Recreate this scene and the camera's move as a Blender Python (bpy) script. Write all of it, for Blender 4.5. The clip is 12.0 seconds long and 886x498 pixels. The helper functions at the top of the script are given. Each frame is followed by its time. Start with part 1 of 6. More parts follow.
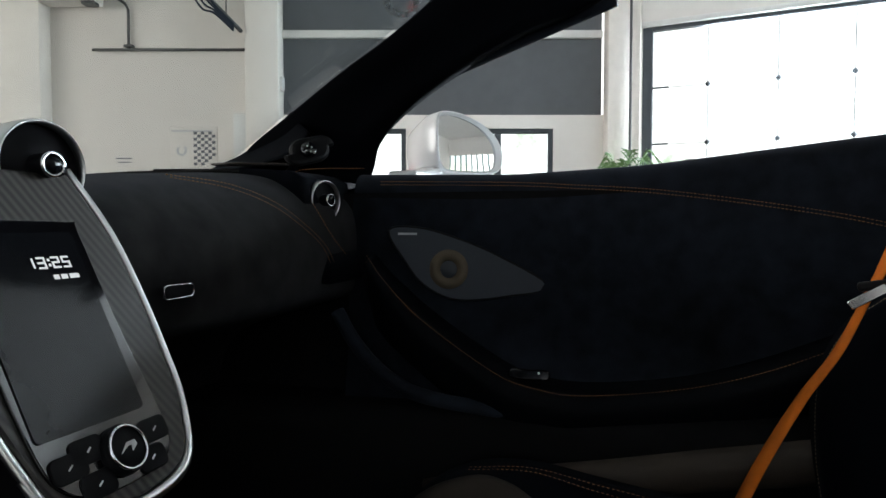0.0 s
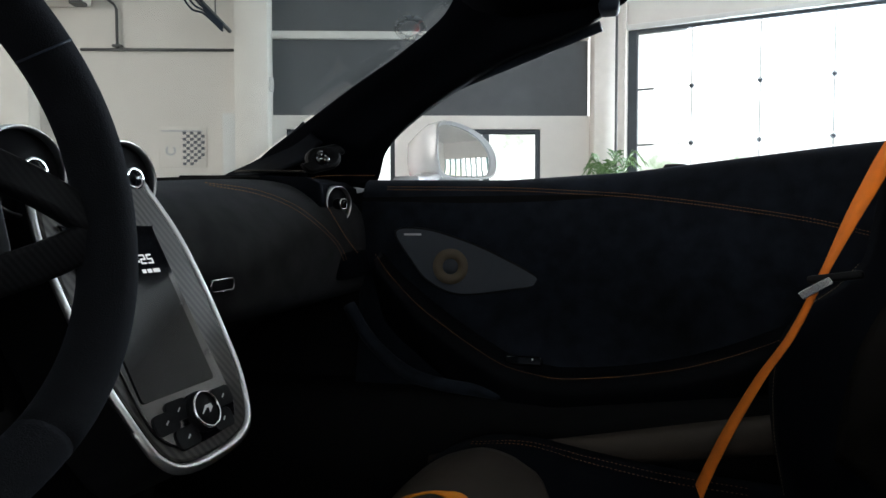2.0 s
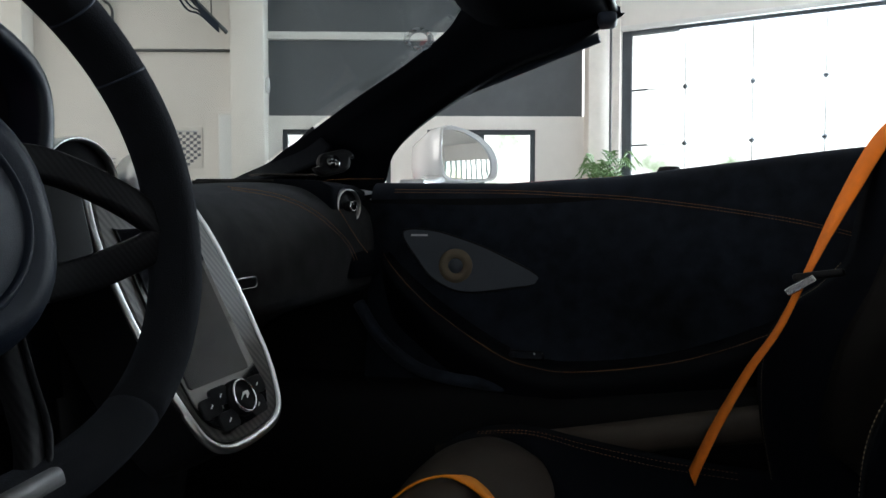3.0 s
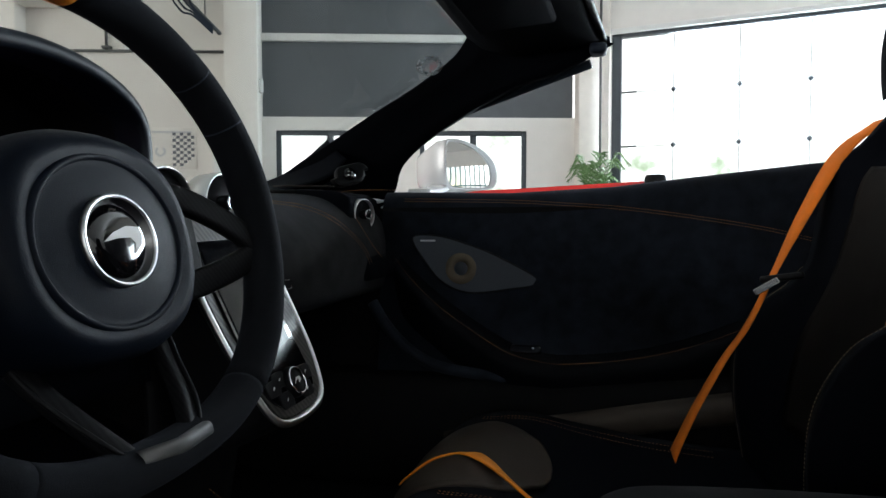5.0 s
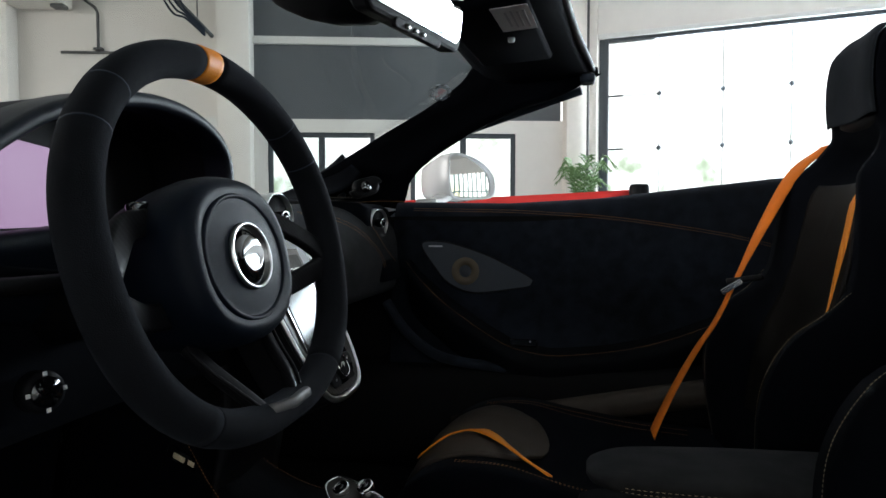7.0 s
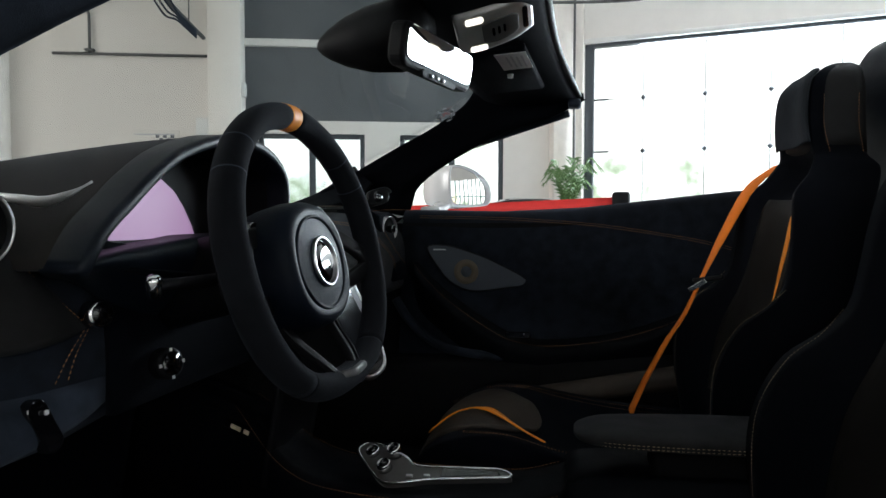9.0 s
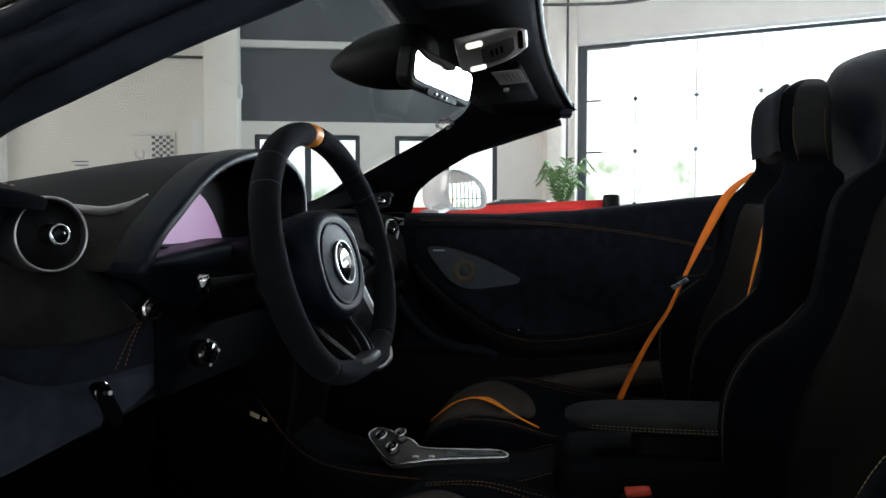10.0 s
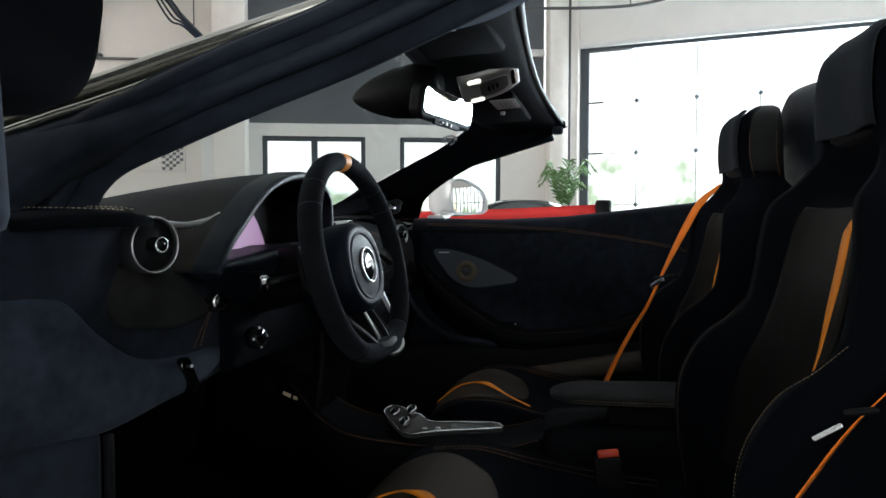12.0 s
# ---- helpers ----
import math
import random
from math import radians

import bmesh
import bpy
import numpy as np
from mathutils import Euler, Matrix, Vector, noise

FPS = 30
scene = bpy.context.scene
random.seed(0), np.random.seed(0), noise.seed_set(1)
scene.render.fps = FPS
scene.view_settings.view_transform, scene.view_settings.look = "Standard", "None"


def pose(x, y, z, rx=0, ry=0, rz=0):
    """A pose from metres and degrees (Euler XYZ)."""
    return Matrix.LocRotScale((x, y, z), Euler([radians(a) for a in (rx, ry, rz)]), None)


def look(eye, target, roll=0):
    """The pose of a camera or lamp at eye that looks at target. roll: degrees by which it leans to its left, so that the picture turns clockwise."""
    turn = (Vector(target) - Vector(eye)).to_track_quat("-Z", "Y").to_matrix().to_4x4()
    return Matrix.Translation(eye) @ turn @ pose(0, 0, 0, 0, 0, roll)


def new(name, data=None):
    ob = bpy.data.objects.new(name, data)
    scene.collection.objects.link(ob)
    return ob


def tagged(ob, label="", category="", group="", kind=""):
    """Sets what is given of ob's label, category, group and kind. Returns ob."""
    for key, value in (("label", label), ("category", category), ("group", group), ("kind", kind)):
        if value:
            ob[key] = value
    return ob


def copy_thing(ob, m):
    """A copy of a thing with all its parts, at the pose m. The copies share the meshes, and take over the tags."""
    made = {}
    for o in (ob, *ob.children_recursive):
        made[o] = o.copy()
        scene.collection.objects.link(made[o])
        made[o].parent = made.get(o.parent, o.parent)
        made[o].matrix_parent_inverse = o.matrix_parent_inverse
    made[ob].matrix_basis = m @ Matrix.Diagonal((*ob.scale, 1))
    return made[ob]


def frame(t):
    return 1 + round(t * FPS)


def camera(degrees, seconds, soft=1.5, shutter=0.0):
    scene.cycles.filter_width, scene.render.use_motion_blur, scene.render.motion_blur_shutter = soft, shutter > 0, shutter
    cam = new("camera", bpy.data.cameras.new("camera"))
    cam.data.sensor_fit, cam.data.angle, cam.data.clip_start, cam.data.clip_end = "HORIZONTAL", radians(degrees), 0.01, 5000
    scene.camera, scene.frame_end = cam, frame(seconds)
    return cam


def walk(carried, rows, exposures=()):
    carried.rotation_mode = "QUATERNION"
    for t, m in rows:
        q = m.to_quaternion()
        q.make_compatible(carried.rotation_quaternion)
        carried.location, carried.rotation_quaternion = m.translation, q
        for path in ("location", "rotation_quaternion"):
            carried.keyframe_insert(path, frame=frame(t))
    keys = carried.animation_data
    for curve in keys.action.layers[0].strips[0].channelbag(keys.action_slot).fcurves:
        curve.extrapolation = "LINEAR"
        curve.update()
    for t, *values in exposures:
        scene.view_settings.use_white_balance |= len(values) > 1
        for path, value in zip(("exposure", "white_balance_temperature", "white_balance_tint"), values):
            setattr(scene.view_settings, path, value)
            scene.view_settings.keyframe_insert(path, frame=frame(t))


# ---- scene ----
cam = camera(69.23, 12.0)
PATH = [
    (0, pose(0.0000, -0.0000, 0.7600, 87.801, 0.002, 0.000)),
    (0.5, pose(-0.0048, -0.0289, 0.7608, 87.781, 0.020, -0.348)),
    (1, pose(-0.0104, -0.0598, 0.7618, 87.757, 0.017, -0.637)),
    (1.5, pose(-0.0181, -0.0924, 0.7631, 87.745, 0.014, -0.888)),
    (2, pose(-0.0299, -0.1196, 0.7642, 87.742, 0.055, -1.142)),
    (2.5, pose(-0.0420, -0.1491, 0.7654, 87.724, 0.073, -1.368)),
    (3, pose(-0.0542, -0.1800, 0.7671, 87.726, 0.101, -1.635)),
    (5, pose(-0.0947, -0.3130, 0.7842, 87.658, 0.123, -2.476)),
    (5.5, pose(-0.1039, -0.3524, 0.7909, 87.636, 0.141, -2.662)),
    (6, pose(-0.1164, -0.3945, 0.7939, 87.653, 0.106, -2.920)),
    (6.5, pose(-0.1318, -0.4398, 0.7973, 87.678, 0.057, -3.227)),
    (7, pose(-0.1501, -0.4854, 0.8031, 87.672, 0.073, -3.561)),
    (9, pose(-0.2118, -0.6882, 0.8212, 87.649, -0.038, -4.764)),
    (9.5, pose(-0.2264, -0.7413, 0.8241, 87.664, -0.000, -5.089)),
    (10, pose(-0.2370, -0.7935, 0.8293, 87.618, 0.042, -5.307)),
    (10.5, pose(-0.2437, -0.8460, 0.8345, 87.597, 0.009, -5.374)),
    (11, pose(-0.2487, -0.8983, 0.8399, 87.590, -0.069, -5.332)),
    (11.5, pose(-0.2523, -0.9528, 0.8466, 87.549, -0.096, -5.155)),
    (12, pose(-0.2590, -1.0109, 0.8493, 87.532, 0.022, -4.951)),
]
walk(cam, PATH)

# ---- world, sun, lights, exposure ----
world = bpy.data.worlds.new("world")
scene.world = world
world.use_nodes = True
wn = world.node_tree
sky = wn.nodes.new("ShaderNodeTexSky")
sky.sky_type = "NISHITA"
sky.sun_disc = False
sky.sun_elevation = radians(38)
sky.sun_rotation = radians(120)
wn.links.new(sky.outputs[0], wn.nodes["Background"].inputs[0])
wn.nodes["Background"].inputs[1].default_value = 0.12
scene.view_settings.exposure = 0.0


def area_lamp(name, m, w, h, watts, color=(1, 1, 1)):
    la = bpy.data.lights.new(name, "AREA")
    la.shape, la.size, la.size_y, la.energy, la.color = "RECTANGLE", w, h, watts, color
    ob = new(name, la)
    ob.matrix_world = m
    return ob


sun = bpy.data.lights.new("sun", "SUN")
sun.energy, sun.angle, sun.color = 2.0, radians(0.6), (1.0, 0.95, 0.88)
sun_ob = new("sun", sun)
sun_ob.matrix_world = look((9, 22, 18), (3, 10, 0))

# daylight entering by the glazed wall and by the glazing behind the camera, plus added side fill
area_lamp("window_daylight", look((9.6, 9.2, 2.7), (3.0, -4.0, 0.8)), 11.0, 3.6, 3000, (0.79, 0.905, 1.0))
# added fill from the unseen left side, to brighten the far wall
area_lamp("added_side_fill", look((-14.7, 0.8, 3.0), (0.0, 8.0, 2.6)), 12.0, 3.6, 760, (0.99, 0.955, 0.925))
area_lamp("rear_window_daylight", look((-1.0, -9.9, 3.0), (-1.0, 12.0, 2.6)), 14.0, 3.4, 60, (0.70, 0.85, 1.0))


# ---- materials ----
def mat(name, color, rough=0.5, metal=0.0, var=0.15, scale=40.0, bump=0.0, bump_scale=300.0, sheen=0.0, coat=0.0,
        fine=0.0, spec=0.5, tint=None):
    m = bpy.data.materials.new(name)
    m.use_nodes = True
    nt = m.node_tree
    b = nt.nodes["Principled BSDF"]
    b.inputs["Roughness"].default_value = rough
    b.inputs["Metallic"].default_value = metal
    b.inputs["Specular IOR Level"].default_value = spec
    if sheen:
        b.inputs["Sheen Weight"].default_value = sheen
        b.inputs["Sheen Roughness"].default_value = 0.5
        b.inputs["Sheen Tint"].default_value = (*(tint or (0.7, 0.8, 1.0)), 1)
    if coat:
        b.inputs["Coat Weight"].default_value = coat
        b.inputs["Coat Roughness"].default_value = 0.04
    tc = nt.nodes.new("ShaderNodeTexCoord")
    n1 = nt.nodes.new("ShaderNodeTexNoise")
    n1.inputs["Scale"].default_value = scale
    n1.inputs["Detail"].default_value = 6
    nt.links.new(tc.outputs["Object"], n1.inputs["Vector"])
    n2 = nt.nodes.new("ShaderNodeTexNoise")
    n2.inputs["Scale"].default_value = scale * 0.13
    n2.inputs["Detail"].default_value = 3
    nt.links.new(tc.outputs["Object"], n2.inputs["Vector"])
    add = nt.nodes.new("ShaderNodeMath")
    add.operation = "ADD"
    nt.links.new(n1.outputs["Fac"], add.inputs[0])
    nt.links.new(n2.outputs["Fac"], add.inputs[1])
    ramp = nt.nodes.new("ShaderNodeMapRange")
    ramp.inputs["From Min"].default_value = 0.6
    ramp.inputs["From Max"].default_value = 1.4
    ramp.inputs["To Min"].default_value = 1 - var
    ramp.inputs["To Max"].default_value = 1 + var
    nt.links.new(add.outputs[0], ramp.inputs["Value"])
    mul = nt.nodes.new("ShaderNodeMix")
    mul.data_type = "RGBA"
    mul.blend_type = "MULTIPLY"
    mul.inputs[0].default_value = 1
    mul.inputs[6].default_value = (*color, 1)
    comb = nt.nodes.new("ShaderNodeCombineColor")
    for i in range(3):
        nt.links.new(ramp.outputs[0], comb.inputs[i])
    nt.links.new(comb.outputs[0], mul.inputs[7])
    nt.links.new(mul.outputs[2], b.inputs["Base Color"])
    rr = nt.nodes.new("ShaderNodeMapRange")
    rr.inputs["From Min"].default_value = 0.6
    rr.inputs["From Max"].default_value = 1.4
    rr.inputs["To Min"].default_value = max(0.02, rough * 0.88)
    rr.inputs["To Max"].default_value = min(1, rough * 1.12)
    nt.links.new(add.outputs[0], rr.inputs["Value"])
    nt.links.new(rr.outputs[0], b.inputs["Roughness"])
    if bump:
        n3 = nt.nodes.new("ShaderNodeTexNoise")
        n3.inputs["Scale"].default_value = bump_scale
        n3.inputs["Detail"].default_value = 4
        nt.links.new(tc.outputs["Object"], n3.inputs["Vector"])
        bp = nt.nodes.new("ShaderNodeBump")
        bp.inputs["Strength"].default_value = bump
        bp.inputs["Distance"].default_value = 0.002
        nt.links.new(n3.outputs["Fac"], bp.inputs["Height"])
        nt.links.new(bp.outputs[0], b.inputs["Normal"])
    return m


def emit(name, color, strength):
    m = bpy.data.materials.new(name)
    m.use_nodes = True
    b = m.node_tree.nodes["Principled BSDF"]
    b.inputs["Base Color"].default_value = (0.02, 0.02, 0.02, 1)
    b.inputs["Emission Color"].default_value = (*color, 1)
    b.inputs["Emission Strength"].default_value = strength
    return m


def glass(name, tint=(0.93, 0.96, 0.96), gloss=0.06, graze=0.5):
    """Thin pane: clear, with a mirror-like gloss that grows at grazing angles."""
    m = bpy.data.materials.new(name)
    m.use_nodes = True
    nt = m.node_tree
    nt.nodes.remove(nt.nodes["Principled BSDF"])
    out = nt.nodes["Material Output"]
    tr = nt.nodes.new("ShaderNodeBsdfTransparent")
    tr.inputs[0].default_value = (*tint, 1)
    gl = nt.nodes.new("ShaderNodeBsdfGlossy")
    gl.inputs["Roughness"].default_value = 0.02
    fr = nt.nodes.new("ShaderNodeLayerWeight")
    fr.inputs[0].default_value = 0.5
    pw = nt.nodes.new("ShaderNodeMath")
    pw.operation = "POWER"
    pw.inputs[1].default_value = 5.0
    nt.links.new(fr.outputs["Facing"], pw.inputs[0])
    sc = nt.nodes.new("ShaderNodeMath")
    sc.operation = "MULTIPLY_ADD"
    sc.inputs[1].default_value = graze
    sc.inputs[2].default_value = gloss / 2
    nt.links.new(pw.outputs[0], sc.inputs[0])
    mix = nt.nodes.new("ShaderNodeMixShader")
    nt.links.new(sc.outputs[0], mix.inputs[0])
    nt.links.new(tr.outputs[0], mix.inputs[1])
    nt.links.new(gl.outputs[0], mix.inputs[2])
    nt.links.new(mix.outputs[0], out.inputs[0])
    return m


def film(name, color, cover):
    """A thin pale film that covers part of what is behind it."""
    m = bpy.data.materials.new(name)
    m.use_nodes = True
    nt = m.node_tree
    nt.nodes.remove(nt.nodes["Principled BSDF"])
    di = nt.nodes.new("ShaderNodeBsdfDiffuse")
    di.inputs[0].default_value = (*color, 1)
    tr = nt.nodes.new("ShaderNodeBsdfTransparent")
    tc = nt.nodes.new("ShaderNodeTexCoord")
    nz = nt.nodes.new("ShaderNodeTexNoise")
    nz.inputs["Scale"].default_value = 60
    nt.links.new(tc.outputs["Object"], nz.inputs["Vector"])
    mr = nt.nodes.new("ShaderNodeMapRange")
    mr.inputs["From Min"].default_value = 0.35
    mr.inputs["From Max"].default_value = 0.65
    mr.inputs["To Max"].default_value = cover * 2
    nt.links.new(nz.outputs["Fac"], mr.inputs["Value"])
    mix = nt.nodes.new("ShaderNodeMixShader")
    nt.links.new(mr.outputs[0], mix.inputs[0])
    nt.links.new(tr.outputs[0], mix.inputs[1])
    nt.links.new(di.outputs[0], mix.inputs[2])
    nt.links.new(mix.outputs[0], nt.nodes["Material Output"].inputs[0])
    return m


M = dict(
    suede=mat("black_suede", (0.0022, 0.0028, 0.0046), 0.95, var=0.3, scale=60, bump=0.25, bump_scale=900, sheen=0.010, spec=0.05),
    # lighter copy of the black suede, with the dash-top sheen in its colour
    suede_lit=mat("sheen_toned_suede", (0.0195, 0.0188, 0.0188), 0.95, var=0.7, scale=22, bump=0.3, bump_scale=900, sheen=0.03, spec=0.06),
    # wheel suede paler than the seats: the light on the rim is in the colour
    rim=mat("lit_charcoal_suede", (0.0070, 0.0076, 0.0095), 0.95, var=0.45, scale=38, bump=0.35, bump_scale=1100, sheen=0.03, spec=0.08),
    # seat suede lightened to carry the grazing blue sheen of the headrests
    head=mat("sheen_blue_headrest_suede", (0.0165, 0.0190, 0.0230), 0.95, var=0.5, scale=26, bump=0.3, bump_scale=900, sheen=0.04, spec=0.08),
    head_side=mat("charcoal_headrest_leather", (0.0120, 0.0122, 0.0130), 0.6, var=0.3, scale=30, bump=0.3, bump_scale=700, spec=0.15),
    # pillar suede with bluish daylight mixed into its base colour
    pillar=mat("lit_blue_pillar_lining", (0.0230, 0.0300, 0.0430), 0.9, var=0.6, scale=30, bump=0.25, bump_scale=900, sheen=0.06, spec=0.15),
    lip=mat("smooth_blue_black_hide", (0.0050, 0.0078, 0.0135), 0.45, var=0.15, scale=40, bump=0.15, bump_scale=900, spec=0.20),
    leather=mat("black_leather", (0.0024, 0.0028, 0.0040), 0.62, var=0.2, scale=50, bump=0.35, bump_scale=700, spec=0.05),
    # brown leather raised in tone for the light falling on cushion and sill
    leather_brown=mat("light_toned_brown_leather", (0.041, 0.0325, 0.0262), 0.5, var=0.2, scale=30, bump=0.35, bump_scale=600, spec=0.14),
    plastic=mat("black_plastic", (0.0045, 0.0045, 0.0055), 0.55, var=0.15, scale=80, bump=0.15, bump_scale=1200, spec=0.13),
    hub=mat("soft_black_hub_skin", (0.0026, 0.0050, 0.0105), 0.50, var=0.12, scale=70, bump=0.2, bump_scale=1500, spec=0.11),
    gloss_black=mat("gloss_black", (0.004, 0.004, 0.005), 0.08, var=0.1, spec=0.5, coat=0.6),
    carbon=mat("carbon_weave", (0.012, 0.012, 0.013), 0.5, var=0.5, scale=500, coat=0.03, spec=0.08),
    silver=mat("satin_aluminium", (0.70, 0.70, 0.70), 0.33, 1.0, var=0.015, scale=12),
    selector=mat("selector_dark_metal", (0.11, 0.105, 0.10), 0.35, 0.6, var=0.15, scale=60),
    chrome=mat("bright_chrome", (0.82, 0.82, 0.83), 0.14, 1.0, var=0.01, scale=12),
    mirror=mat("mirror_silver", (0.92, 0.93, 0.93), 0.015, 1.0, var=0.01),
    orange=mat("orange_webbing", (0.80, 0.180, 0.004), 0.75, var=0.15, scale=60, bump=0.4, bump_scale=1500),
    orange_leather=mat("orange_leather", (0.82, 0.25, 0.008), 0.5, var=0.12, scale=40, bump=0.3, bump_scale=800),
    thread=mat("orange_thread", (0.22, 0.10, 0.032), 0.8, var=0.2, scale=300),
    thread_seat=mat("beige_seat_thread", (0.28, 0.21, 0.13), 0.8, var=0.2, scale=300),
    thread_pale=mat("pale_thread", (0.62, 0.50, 0.34), 0.8, var=0.2, scale=300),
    white_paint=mat("white_car_paint", (0.82, 0.83, 0.84), 0.25, var=0.03, scale=6, coat=0.8),
    dark_paint=mat("dark_bronze_paint", (0.56, 0.54, 0.48), 0.16, 0.75, var=0.08, scale=20, coat=1.0),
    speaker=mat("speaker_grille_mesh", (0.030, 0.036, 0.048), 0.6, var=0.12, scale=900, bump=0.5, bump_scale=2500),
    cone=mat("speaker_ring_bronze", (0.085, 0.064, 0.040), 0.7, var=0.15, scale=300),
    screen=mat("dark_screen_glass", (0.006, 0.0065, 0.008), 0.10, var=0.05, spec=0.20),
    bezel=mat("stack_carbon_bezel", (0.05, 0.048, 0.045), 0.45, var=0.35, scale=400, coat=0.1, spec=0.25),
    grey_trim=mat("satin_grey_trim", (0.60, 0.60, 0.59), 0.36, 0.6, var=0.05, scale=40),
    grey_inlay=mat("dark_grey_inlay", (0.11, 0.11, 0.11), 0.5, 0.3, var=0.08, scale=60),
    door_suede=mat("soft_door_suede", (0.0076, 0.0096, 0.0140), 0.95, var=0.85, scale=30, bump=0.25, bump_scale=900, sheen=0.03, spec=0.08),
    # same brown leather with the backrest's shade put into the colour
    leather_shaded=mat("shaded_brown_leather", (0.0062, 0.0052, 0.0047), 0.5, var=0.2, scale=30, bump=0.35, bump_scale=600, spec=0.12),
    # dimmer version of the daylit suede below, brightness carried by the base colour
    lit_panel_suede=mat("lit_blue_black_suede", (0.0105, 0.0140, 0.0210), 0.95, var=0.8, scale=34, bump=0.25, bump_scale=900, sheen=0.05, spec=0.15),
    # black suede brightened and blued to stand for daylight from the open door
    knee=mat("daylit_blue_suede", (0.0185, 0.0245, 0.036), 0.95, var=0.9, scale=34, bump=0.25, bump_scale=900, sheen=0.08, spec=0.15),
    cowl=mat("dusty_brown_suede", (0.0225, 0.0195, 0.0175), 0.9, var=0.5, scale=16, bump=0.25, bump_scale=900, sheen=0.05, spec=0.2),
    car_black=mat("black_car_paint", (0.012, 0.013, 0.015), 0.2, var=0.05, coat=1.0),
    tint=mat("tinted_car_glass", (0.02, 0.025, 0.025), 0.05, var=0.03, spec=0.6),
    red=mat("red_buckle", (0.6, 0.06, 0.03), 0.5, var=0.1),
    red_tape=mat("red_barrier_tape", (0.72, 0.03, 0.025), 0.7, var=0.1, scale=20, bump=0.3, bump_scale=800),
    wall=mat("white_wall_paint", (0.80, 0.765, 0.725), 0.85, var=0.04, scale=4, bump=0.15, bump_scale=60),
    # wall paint lowered in tone for the dimmer end away from the glazing
    wall_shaded=mat("shaded_wall_paint", (0.76, 0.705, 0.655), 0.85, var=0.06, scale=3, bump=0.15, bump_scale=60),
    concrete=mat("pale_concrete_column", (0.84, 0.785, 0.73), 0.8, var=0.08, scale=6, bump=0.25, bump_scale=80),
    floor=mat("grey_polished_floor", (0.19, 0.185, 0.18), 0.3, var=0.12, scale=3, bump=0.05, bump_scale=40),
    ceiling=mat("white_ceiling", (0.74, 0.73, 0.71), 0.9, var=0.05, scale=2),
    dark_panel=mat("anthracite_panel", (0.092, 0.100, 0.110), 0.5, var=0.12, scale=5),
    frame=mat("anthracite_window_frame", (0.045, 0.055, 0.065), 0.45, var=0.1, scale=20),
    teal=mat("teal_grey_mullion", (0.22, 0.40, 0.40), 0.5, var=0.1, scale=10),
    steel=mat("dark_steel_pipe", (0.10, 0.10, 0.10), 0.5, 0.3, var=0.2, scale=20),
    trunking=mat("white_trunking", (0.75, 0.74, 0.72), 0.6, var=0.04, scale=10),
    leaf=mat("palm_leaf", (0.10, 0.19, 0.055), 0.5, var=0.35, scale=14),
    pot=mat("white_planter", (0.62, 0.62, 0.60), 0.5, var=0.08, scale=10),
    rubber=mat("black_rubber", (0.024, 0.031, 0.045), 0.5, var=0.2, scale=60, bump=0.2, bump_scale=600, spec=0.13),
    carpet=mat("black_carpet", (0.005, 0.005, 0.0055), 1.0, var=0.3, scale=200, bump=0.6, bump_scale=900, spec=0.1),
    paper=mat("white_paper_label", (0.75, 0.75, 0.74), 0.7, var=0.06, scale=40),
    ink=mat("grey_ink", (0.16, 0.16, 0.18), 0.7, var=0.1),
    pale_ink=mat("pale_grey_ink", (0.52, 0.52, 0.53), 0.7, var=0.08),
    glass=glass("windscreen_glass", (0.90, 0.93, 0.93), 0.05, 0.22),
    sticker=film("faint_ring_film", (0.7, 0.76, 0.82), 0.28),
    pane=glass("window_pane_glass", (0.96, 0.98, 0.98), 0.04),
    lamp=emit("reading_lamp_lens", (1.0, 0.95, 0.85), 1.6),
    display=emit("lilac_display", (0.62, 0.36, 0.66), 0.54),
    clock=emit("clock_digits", (0.75, 0.78, 0.8), 0.8),
)



def weave(m, scale, low, high):
    """Diagonal twill over a base colour."""
    nt = m.node_tree
    b = nt.nodes["Principled BSDF"]
    tc = nt.nodes.new("ShaderNodeTexCoord")
    wv = nt.nodes.new("ShaderNodeTexWave")
    wv.bands_direction = "DIAGONAL"
    wv.inputs["Scale"].default_value = scale
    wv.inputs["Distortion"].default_value = 0.6
    nt.links.new(tc.outputs["Object"], wv.inputs["Vector"])
    rp = nt.nodes.new("ShaderNodeValToRGB")
    rp.color_ramp.elements[0].color = (*low, 1)
    rp.color_ramp.elements[1].color = (*high, 1)
    nt.links.new(wv.outputs["Fac"], rp.inputs[0])
    nt.links.new(rp.outputs[0], b.inputs["Base Color"])


weave(M["bezel"], 75.0, (0.022, 0.020, 0.019), (0.060, 0.056, 0.050))
weave(M["carbon"], 110.0, (0.003, 0.003, 0.004), (0.009, 0.009, 0.010))

# ---- mesh helpers ----
def cr(pts, n=8, closed=False):
    """Smooth curve through the points."""
    P = [Vector(p) for p in pts]
    N = len(P)
    out = []
    for i in range(N if closed else N - 1):
        if closed:
            a, b, c, d = P[i - 1], P[i], P[(i + 1) % N], P[(i + 2) % N]
        else:
            b, c = P[i], P[i + 1]
            a = P[i - 1] if i else b * 2 - c
            d = P[i + 2] if i + 2 < N else c * 2 - b
        for k in range(n):
            t = k / n
            out.append(0.5 * ((2 * b) + (c - a) * t + (2 * a - 5 * b + 4 * c - d) * t * t + (3 * b - a - 3 * c + d) * t ** 3))
    if not closed:
        out.append(P[-1].copy())
    return out


